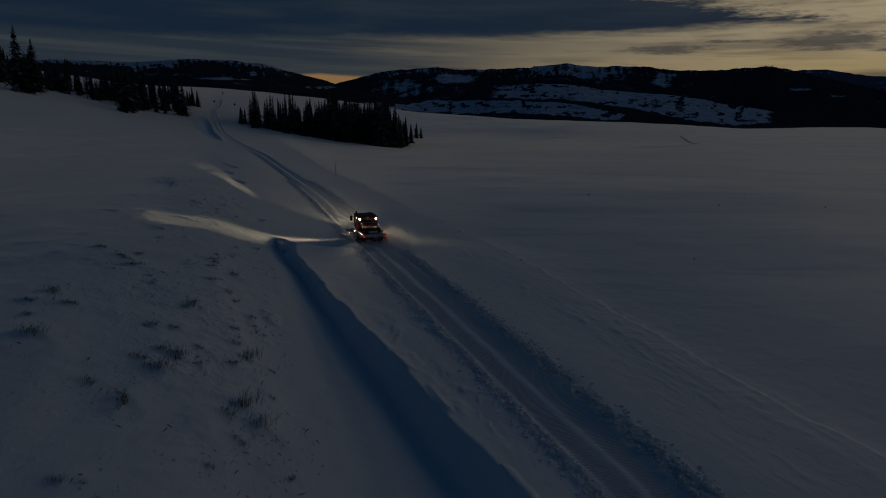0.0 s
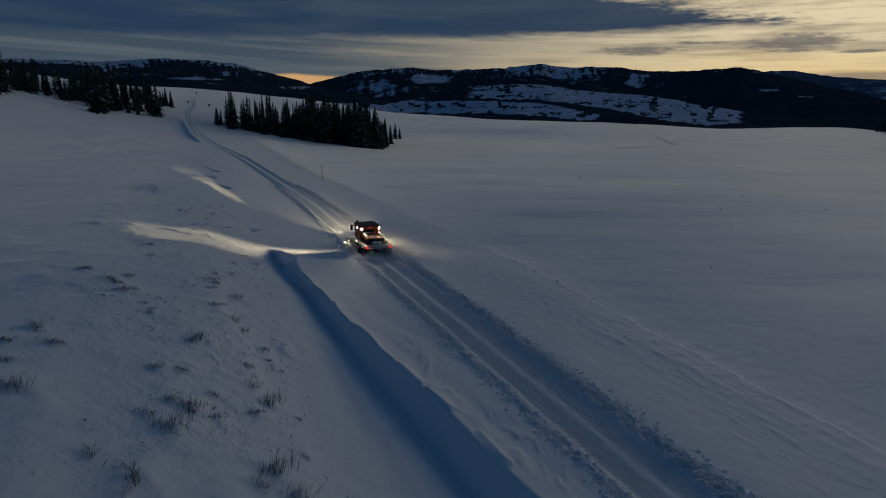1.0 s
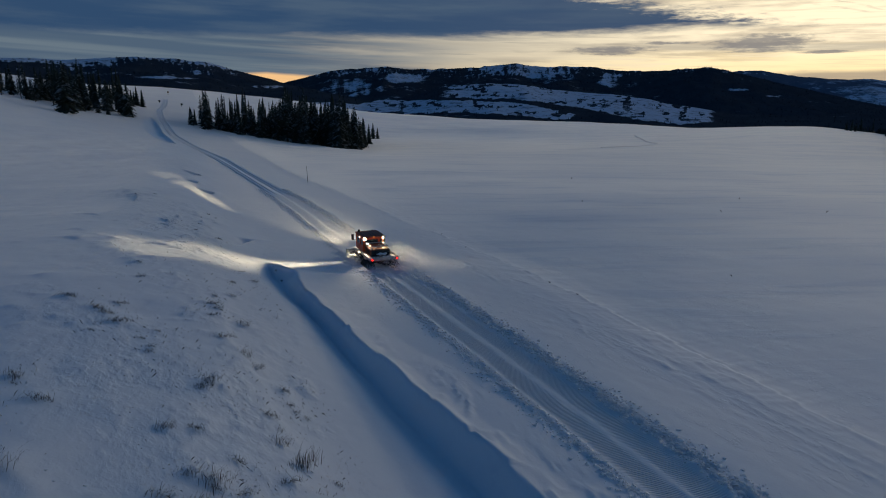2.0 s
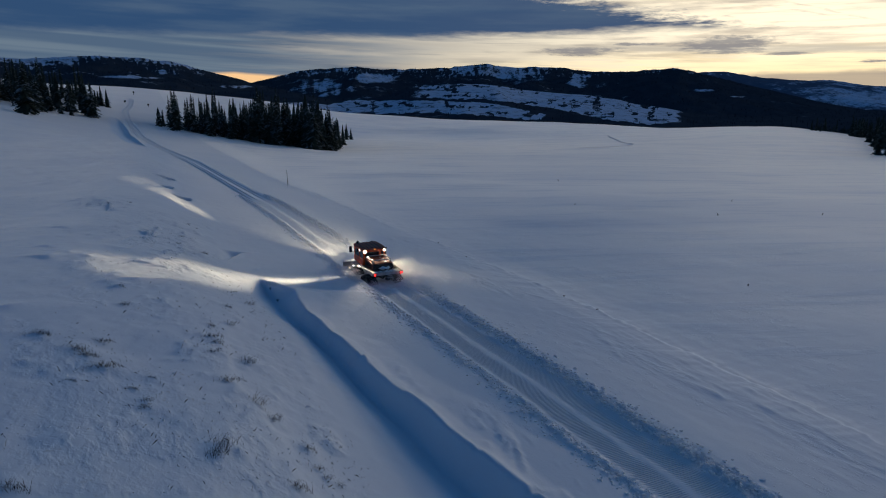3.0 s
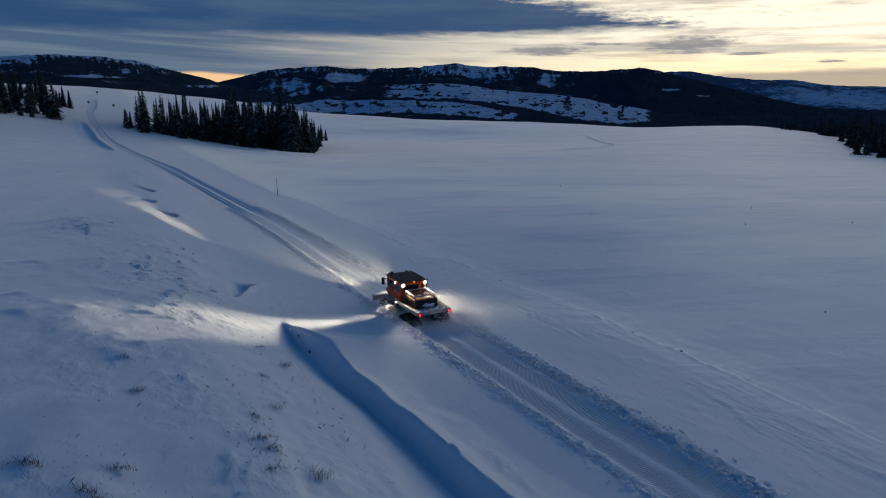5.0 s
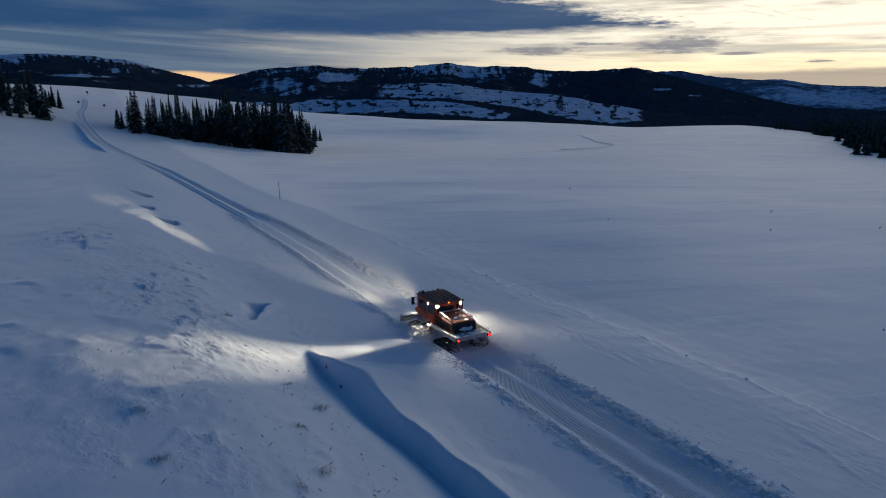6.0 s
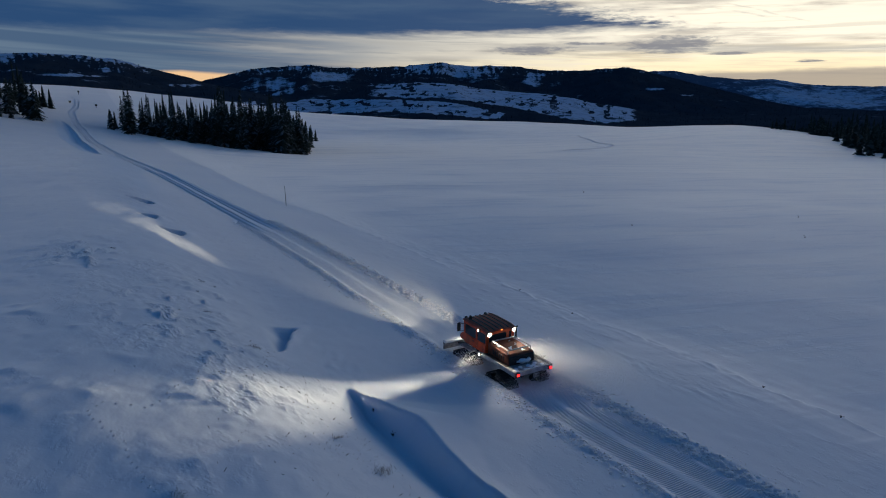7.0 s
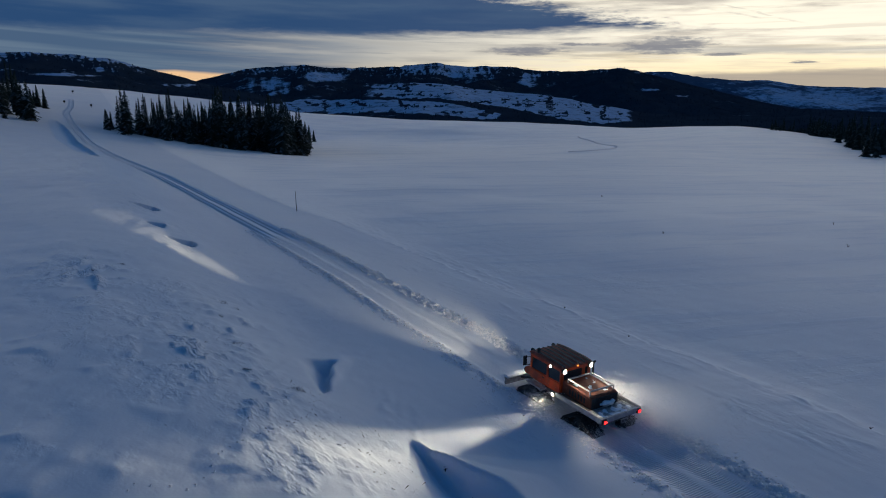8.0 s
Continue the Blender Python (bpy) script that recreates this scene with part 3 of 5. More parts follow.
# ---- far hills ----
def hills(name, label, az_knots, el_knots, r_foot, z_foot, r_top, rough, wood, seed, sharp=1.0, patches=(), mat=None):
    """A range: its crest stands at the given elevations (degrees) by bearing, seen from the middle of the place."""
    az = np.arange(az_knots[0], az_knots[-1], 0.115)
    crest = soft_curve(az_knots, el_knots, 0.7)(az)
    t = np.concatenate([np.linspace(0, 1, 90), 1 + np.array([0.05, 0.12, 0.25])])
    T, A = np.meshgrid(t, az, indexing="ij")
    C = np.broadcast_to(crest, T.shape)
    r = r_foot + (r_top - r_foot) * T
    x, y = CENTRE[0] + r * np.sin(np.radians(A)), CENTRE[1] + r * np.cos(np.radians(A))
    top = 12.5 + r_top * np.tan(np.radians(C))
    shape = np.clip(T, 0, 1) ** sharp
    z = z_foot + (top - z_foot) * shape
    span = np.maximum(top - z_foot, 20)
    spur = fbm(x / 330, y / 330, seed, 5) - 0.5 * np.abs(fbm(x / 210, y / 210, seed + 9, 4))
    z = z + rough * span * spur * np.clip(T * (1.05 - T) * 4, 0, 1)
    z = z + 0.02 * span * fbm(x / 50, y / 50, seed + 3, 3) * np.clip(T * 4, 0, 1)
    z = np.where(T > 1, z - (T - 1) * span * 1.5, z)
    E = np.degrees(np.arctan2(z - 12.5, r))
    f = wood(A, E, T) + 0.35 * fbm(x / 160, y / 120, seed + 20, 4)
    f = f + 0.60 * fbm(A * 5.0 + 1.2 * E, E * 1.6, seed + 60, 5, 0.8) * smooth(E, 2.2, 2.8)
    warp_a, warp_e = fbm(A * 0.9, E * 4, seed + 30, 4), fbm(A * 0.9, E * 4, seed + 40, 4)
    for a0, e0, wa, we, amount in patches:
        wa_, we_ = A + 0.5 * wa * warp_a, E + 0.7 * we * warp_e
        q = ((wa_ - a0) / wa) ** 2 + ((we_ - e0) / we) ** 2
        f = f + amount * np.exp(-q * q) * (1 + 1.2 * fbm(A * 2.6, E * 0.9, seed + 50, 4))
    me = grid_mesh(name, x, y, z, {"wood": f}, mat or SLOPE)
    tagged(new(name, me), label, "mountain", kind="structure")
    return x, y, z, f


central = hills("mountain_central", "dark forested mountain range with patches of snow",
                [-14.7, -10, -8.3, -5.5, -2.6, -0.6, 1.3, 4.3, 6.8, 9.3, 10.8, 12.8, 15.8, 17.8, 19.8, 23.1, 27, 28.6, 33, 37.2, 40.3, 48],
                [0.6, 1.85, 2.25, 2.9, 3.2, 3.45, 3.2, 3.15, 3.35, 3.5, 3.68, 3.35, 3.42, 3.3, 2.95, 2.85, 3.1, 2.7, 1.55, 0.5, -0.2, -0.5],
                2000, -90, 3500, 0.16, lambda A, E, T: 0.74 - 0.10 * smooth(E, 2.4, 3.4) + 0.18 * smooth(A, 20, 26), 51, 0.9,
                [(0.8, 2.5, 1.6, 0.3, -0.36), (12.0, 3.0, 3.6, 0.55, -0.48), (18.9, 2.2, 1.0, 0.55, -0.5), (29.0, 1.3, 1.3, 0.09, -0.6), (32.3, 0.8, 1.4, 0.07, -0.5),
                 (-3.6, 1.6, 2.6, 0.6, -0.42), (1.0, 2.4, 2.0, 0.4, -0.5), (5.6, 1.5, 1.6, 0.3, -0.5), (-2.0, 3.1, 1.0, 0.2, -0.4)])
left_crest = soft_curve([-60, -46, -35, -29, -26, -23.8, -21.2, -18.5, -15.7, -13.2, -10.6, -4.6], [3.0, 3.2, 3.3, 3.35, 3.35, 3.6, 3.88, 3.8, 3.45, 3.2, 3.0, 3.0], 0.7)
left = hills("mountain_west", "dark wooded mountain with a snow-dusted summit",
             [-60, -46, -35, -29, -26, -23.8, -21.2, -18.5, -15.7, -13.2, -10.6, -9.5, -4.6], [3.0, 3.2, 3.3, 3.35, 3.35, 3.6, 3.88, 3.8, 3.45, 2.85, 2.2, 1.85, 0.8],
             1500, -60, 2700, 0.12, lambda A, E, T: 0.82 - 0.62 * smooth(E - left_crest(A), -0.42, -0.05) + 0 * T, 71, 0.9,
             [(-18.9, 2.2, 1.9, 0.09, -0.75), (-16.6, 2.68, 0.6, 0.15, -0.55), (-24, 3.2, 2.4, 0.3, -0.35), (-11, 1.6, 1.6, 0.15, -0.6)])
# the blue haze lies in RIDGE's colours, not in the air between
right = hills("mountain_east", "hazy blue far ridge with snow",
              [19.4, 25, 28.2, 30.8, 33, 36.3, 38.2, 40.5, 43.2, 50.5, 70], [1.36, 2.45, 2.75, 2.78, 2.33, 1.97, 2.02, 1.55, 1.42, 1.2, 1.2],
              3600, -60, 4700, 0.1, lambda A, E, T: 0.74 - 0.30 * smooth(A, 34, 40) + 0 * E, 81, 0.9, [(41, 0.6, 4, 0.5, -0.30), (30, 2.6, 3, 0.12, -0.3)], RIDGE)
tier_foot = soft_curve([3, 7, 10, 12.3, 16.2, 19.5, 22.5, 25, 28, 31], [0.75, 0.61, 0.61, 0.48, -0.21, -0.71, -1.35, -1.5, -1.23, -1.0], 0.8)
meadow_top = soft_curve([-14, -5, -3.3, -0.5, 1.3, 4, 7, 9.6, 12.3, 14.9, 16.2, 20], [0.3, 0.2, 0.22, 0.60, 0.48, 0.61, 0.48, 0.35, 0.10, -0.41, -0.72, -1.3], 0.6)
meadow_foot = soft_curve([-14, -2.1, 1.3, 7, 11, 14.9, 16.1, 20], [-0.6, -0.66, -0.72, -0.60, -0.85, -1.23, -1.31, -1.5], 0.8)


def foothill_wood(A, E, T):
    """Two open snow benches between belts of trees."""
    e = E + 0.22 * fbm(A * 0.9, E * 1.6, 131, 4)
    bench = smooth(e - tier_foot(A), -0.05, 0.14) * smooth(A, 3.0, 6.5) * (1 - smooth(A, 26.5, 28.5))
    meadow = smooth(e - meadow_foot(A), -0.05, 0.10) * smooth(meadow_top(A) - e, -0.05, 0.10) * (1 - smooth(A, 15.6, 16.8))
    clumps = smooth(fbm(A * 1.5, E * 3.4, 137, 4, 0.6), 0.13, 0.26) + 0.35 * smooth(fbm(A * 5.0, E * 8.0, 139, 3), 0.25, 0.36)
    return 0.92 - (1.20 - 0.95 * np.clip(clumps, 0, 1)) * np.maximum(bench, meadow)


foot = hills("foothill", "snowy foothills with bands of dark trees",
             [-16.8, -9.3, -5.6, -2.7, 1.25, 4.3, 8.8, 11.9, 14.4, 16.6, 19.4, 22.3, 24.2, 27, 28.7, 33.3, 44.6, 60],
             [1.0, 1.3, 1.1, 0.49, 0.79, 1.7, 2.05, 1.88, 1.42, 1.15, 1.0, 0.60, 0.15, -0.22, -0.6, -0.75, -0.8, -0.8],
             900, -78, 1900, 0.10, foothill_wood, 91, 0.8, [(6.0, 1.45, 2.2, 0.12, 0.4)])


# ---- trees ----
def link_mesh(name, bm, mat, parent=None, label="", smooth_faces=False):
    me = bpy.data.meshes.new(name)
    bm.to_mesh(me)
    bm.free()
    for p in me.polygons:
        p.use_smooth = smooth_faces
    me.materials.append(mat)
    ob = new(name, me)
    if parent is not None:
        ob.parent = parent
    if label:
        tagged(ob, label)
    return ob


part = link_mesh


def raw_mesh(name, verts, faces, mat, parent=None):
    me = bpy.data.meshes.new(name)
    me.from_pydata(verts, [], faces)
    me.materials.append(mat)
    ob = new(name, me)
    if parent is not None:
        ob.parent = parent
    return ob


def spruce(height, spread, seed, gaps=0.1, bare=0.06):
    """A spruce: tapered trunk and drooping sprays of needles in whorls."""
    rnd = random.Random(seed)
    root = new("spruce_tree")
    bm = bmesh.new()
    bmesh.ops.create_cone(bm, cap_ends=True, segments=7, radius1=0.012 * height + 0.05, radius2=0.015, depth=height,
                          matrix=Matrix.Translation((0, 0, height / 2 - 0.3)))
    part("trunk", bm, BARK, root)
    verts, faces = [], []
    z = height * bare + 0.3
    while z < height * 0.985:
        f = z / height
        reach = spread * (1 - f) ** 0.8 * (0.75 + 0.5 * rnd.random()) + 0.12
        count = max(3, int(9 * (1 - f) + 3))
        turn = rnd.random() * 6.28
        for i in range(count):
            if rnd.random() < gaps:
                continue
            a = turn + i * 6.283 / count + rnd.uniform(-0.25, 0.25)
            ln = reach * rnd.uniform(0.65, 1.15)
            w = 0.16 * ln + 0.12
            drop = ln * rnd.uniform(0.25, 0.55)
            ca, sa = math.cos(a), math.sin(a)
            base = len(verts)
            for d, wid, dz in ((0.05, 0.3, 0.12), (0.5, 1.0, -0.25 * drop / ln * ln), (0.85, 0.8, -0.75 * drop), (1.0, 0.1, -drop)):
                px, py = ca * ln * d, sa * ln * d
                jz = rnd.uniform(-0.06, 0.06)
                for side in (-1, 1):
                    verts.append((px - sa * w * wid * side, py + ca * w * wid * side, z + dz + jz - 0.12 * wid))
                verts.append((px, py, z + dz + jz + 0.08))
            for k in range(3):
                b = base + 3 * k
                faces += [(b, b + 2, b + 5, b + 3), (b + 2, b + 1, b + 4, b + 5)]
        z += height * rnd.uniform(0.022, 0.036) * (1.15 - 0.5 * f)
    raw_mesh("crown", verts, faces, NEEDLES, root)
    return root


def simple_spruce(rnd, x, y, z, height, spread, verts, faces):
    """One spruce of a far wood: a few rings of drooping sprays."""
    h = height * 0.06
    while h < height * 0.97:
        f = h / height
        reach = spread * (1 - f) ** 0.85 * rnd.uniform(0.7, 1.15) + 0.15
        count = 4 + int(3 * (1 - f))
        turn = rnd.random() * 6.283
        for i in range(count):
            a = turn + i * 6.283 / count
            ln = reach * rnd.uniform(0.7, 1.2)
            w = 0.34 * ln + 0.1
            ca, sa = math.cos(a), math.sin(a)
            b = len(verts)
            verts += [(x, y, z + h + 0.05 * height), (x + ca * ln * 0.6 - sa * w, y + sa * ln * 0.6 + ca * w, z + h - 0.2 * ln),
                      (x + ca * ln, y + sa * ln, z + h - 0.45 * ln), (x + ca * ln * 0.6 + sa * w, y + sa * ln * 0.6 - ca * w, z + h - 0.2 * ln)]
            faces.append((b, b + 1, b + 2, b + 3))
        h += height * rnd.uniform(0.04, 0.055)


SHAPES = [(17, 2.9), (19, 3.0), (14, 3.0), (20, 2.5), (8, 1.9), (16, 1.3), (16, 3.7)]


def grow_trees():
    kinds = [spruce(17, 3.5, 1), spruce(19, 3.6, 2, 0.15), spruce(14, 3.3, 3), spruce(20, 3.0, 4, 0.25), spruce(8, 1.9, 5), spruce(16, 1.3, 6, 0.6, 0.25), spruce(16, 3.7, 8, 0.05)]
    rnd = random.Random(7)
    used = set()
    wanted = []

    def plant(az, r, kind, size, group, label):
        wanted.append((r + (200 if az > 36 else 0), az, r, kind, size, group, label))

    green = "dark green rime-dusted spruce standing in the snow"
    snag = "thin, half-bare spruce snag standing in the snow"
    # the grove beside the trail
    front = soft_curve([-19, -17, -15, -11, -7, -4, -2.2, -1], [300, 278, 268, 258, 250, 248, 262, 330], 1.0)
    for i in range(330):
        az = rnd.uniform(-11.6, -2.4) if i > 44 else rnd.uniform(-16.4, -11)
        r = float(front(az)) + rnd.random() ** 1.2 * (85 if az > -11.6 else 40) + rnd.random() * 6
        k = rnd.choice((0, 1, 1, 2, 3, 3, 5, 5, 5, 3) if az < -9 else (0, 0, 1, 2, 3, 3, 5, 0, 1, 6))
        plant(az, r, k, (0.45 + 0.72 * rnd.random() ** 0.8) * (0.98 if -9.5 < az < -3.6 else 0.76), "grove beside the trail", snag if k == 5 else green)
    for az, r, k, size in ((-15.9, 262, 0, 1.02), (-17.2, 276, 4, 0.9), (-16.9, 284, 4, 0.75), (-1.6, 400, 2, 0.8), (-1.2, 410, 4, 1.0), (-1.9, 330, 2, 0.8), (-2.3, 300, 2, 1.0),
                           (-13.2, 258, 4, 1.0), (-11.6, 256, 4, 0.9)):
        plant(az, r, k, size, "grove beside the trail", green)
    # the slope to the west
    edge = soft_curve([-60, -38, -34, -31, -28, -25, -22], [190, 205, 212, 225, 240, 245, 268], 1.0)
    for i in range(280):
        az = rnd.uniform(-48, -22.4)
        r = float(edge(az)) + 6 + rnd.random() * 120
        k = rnd.choice((0, 1, 2, 3, 0, 5, 6))
        plant(az, r, k, rnd.uniform(0.8, 1.15) * (0.56 if az < -27.5 else 0.80), "wood on the western slope", snag if k == 5 else green)
    for az, r, k, size in ((-26.4, 226, 6, 1.1), (-22.0, 268, 2, 0.95), (-22.3, 272, 0, 0.8), (-33.0, 205, 0, 1.0), (-34, 203, 1, 1.0), (-24.2, 262, 4, 0.6), (-23.5, 263, 4, 0.5),
                           (-20.9, 345, 4, 1.0), (-21.3, 350, 4, 1.2), (-21.7, 340, 4, 1.1), (-21.5, 352, 4, 0.9)):
        plant(az, r, k, size, "wood on the western slope", green)
    # the wood to the east
    for i in range(300):
        az = 40.2 + 12 * rnd.random() ** 0.9
        near = max(250.0, 560 - 130 * (az - 40.2))
        r = near + (670 - near) * rnd.random()
        plant(az, r, rnd.choice((0, 1, 2, 4, 2, 6)), rnd.uniform(0.6, 0.95), "wood on the eastern rise", green)
    for i in range(170):
        plant(37.8 + 9 * rnd.random(), rnd.uniform(618, 700), rnd.choice((2, 4, 0)), rnd.uniform(0.45, 0.75), "wood on the eastern rise", green)
    for az, r in ((37.6, 600), (37.9, 602), (38.2, 598), (40.6, 640), (40.9, 630), (41.2, 610), (41.5, 590)):
        plant(az, r, 4, rnd.uniform(0.8, 1.2), "wood on the eastern rise", green)

    wanted.sort(key=lambda w: w[0])
    verts, faces = [], []
    for i, (_, az, r, kind, size, group, label) in enumerate(wanted):
        x = CENTRE[0] + r * math.sin(radians(az))
        y = CENTRE[1] + r * math.cos(radians(az))
        z = height_at(x, y) - 0.15
        tall = size * rnd.uniform(0.9, 1.12)
        if i >= 290 and kind in used:
            simple_spruce(rnd, x, y, z, SHAPES[kind][0] * tall, SHAPES[kind][1] * size, verts, faces)
            continue
        m = pose(x, y, z, rnd.uniform(-2, 2), rnd.uniform(-2, 2), rnd.uniform(0, 360)) @ Matrix.Diagonal((size, size, tall, 1))
        if kind not in used:
            used.add(kind)
            ob = kinds[kind]
        else:
            ob = copy_thing(kinds[kind], pose(0, 0, 0))
        ob.matrix_basis = m
        tagged(ob, label, "tree", group)
    tagged(raw_mesh("spruce_wood", verts, faces, DEEP), "dense dark spruce wood on the snowy rises", "forest", kind="stuff")


grow_trees()


def far_woods(name, label, source, count, tall, seed):
    """Countless small spruces over the wooded parts of a far slope."""
    x, y, z, f = source
    rnd = np.random.default_rng(seed)
    rows, cols = np.nonzero((f > 0.42)[:90])
    pick = rnd.choice(len(rows), count)
    verts, faces = [], []
    for k in pick:
        i, j = rows[k], cols[k]
        cx, cy, cz = x[i, j] + rnd.uniform(-6, 6), y[i, j] + rnd.uniform(-6, 6), z[i, j] - 3
        h = tall * rnd.uniform(0.5, 1.1)
        b = len(verts)
        rr = h * 0.2
        for a in (0.3, 1.9, 3.4, 4.9):
            verts.append((cx + rr * math.cos(a), cy + rr * math.sin(a), cz))
        verts.append((cx, cy, cz + h))
        faces += [(b, b + 1, b + 4), (b + 1, b + 2, b + 4), (b + 2, b + 3, b + 4), (b + 3, b, b + 4)]
    tagged(raw_mesh(name, verts, faces, WOODS), label, "forest", kind="stuff")


far_woods("mountain_forest", "dark spruce forest over the mountain slopes", central, 16000, 9, 1)
far_woods("mountain_forest", "dark spruce forest over the western mountain", left, 9000, 8, 2)
far_woods("foothill_forest", "bands of dark spruce on the foothills", foot, 6000, 8, 3)


# ---- snowcat ----
def lamp_glass(name, color, strength):
    m, t, b = material(name)
    b.inputs["Base Color"].default_value = (*color, 1)
    b.inputs["Emission Color"].default_value = (*color, 1)
    b.inputs["Emission Strength"].default_value = strength
    b.inputs["Roughness"].default_value = 0.2
    return m


def box(bm, x0, x1, y0, y1, z0, z1, bevel=0.0):
    m = Matrix.Translation(((x0 + x1) / 2, (y0 + y1) / 2, (z0 + z1) / 2)) @ Matrix.Diagonal((x1 - x0, y1 - y0, z1 - z0, 1))
    made = bmesh.ops.create_cube(bm, size=1, matrix=m)["verts"]
    if bevel:
        edges = {e for v in made for e in v.link_edges}
        bmesh.ops.bevel(bm, geom=list(edges), offset=bevel, segments=2, affect="EDGES")
    return bm


def rod(bm, a, b, radius, segments=8):
    a, b = Vector(a), Vector(b)
    turn = (b - a).to_track_quat("Z", "Y").to_matrix().to_4x4()
    bmesh.ops.create_cone(bm, cap_ends=True, segments=segments, radius1=radius, radius2=radius, depth=(b - a).length,
                          matrix=Matrix.Translation((a + b) / 2) @ turn)
    return bm


def prism(bm, profile, x0, x1, bevel=0.0):
    """A side profile of (y, z) points drawn out from x0 to x1."""
    n = len(profile)
    lo = [bm.verts.new((x0, y, z)) for y, z in profile]
    hi = [bm.verts.new((x1, y, z)) for y, z in profile]
    fs = [bm.faces.new(lo), bm.faces.new(hi[::-1])]
    for i in range(n):
        fs.append(bm.faces.new((lo[i], hi[i], hi[(i + 1) % n], lo[(i + 1) % n])))
    bmesh.ops.recalc_face_normals(bm, faces=fs)
    if bevel:
        edges = {e for f in fs for e in f.edges}
        bmesh.ops.bevel(bm, geom=list(edges), offset=bevel, segments=2, affect="EDGES")
    return bm


def track_line():
    """The belt's way round: a low trapezium with rounded corners, as (y, z) points at even steps."""
    knots = [(-0.62, 0.10), (0.62, 0.10), (0.86, 0.34), (0.74, 0.50), (0.12, 0.80), (-0.12, 0.80), (-0.74, 0.50), (-0.86, 0.34)]
    pts = []
    for i in range(len(knots)):
        p0, p1, p2 = (Vector((*knots[(i + k) % len(knots)], 0)) for k in (-1, 0, 1))
        a, b = p1 + (p0 - p1).normalized() * 0.10, p1 + (p2 - p1).normalized() * 0.10
        for k in range(5):
            f = k / 4
            pts.append((a * (1 - f) ** 2 + p1 * 2 * f * (1 - f) + b * f * f).xy)
    return pts


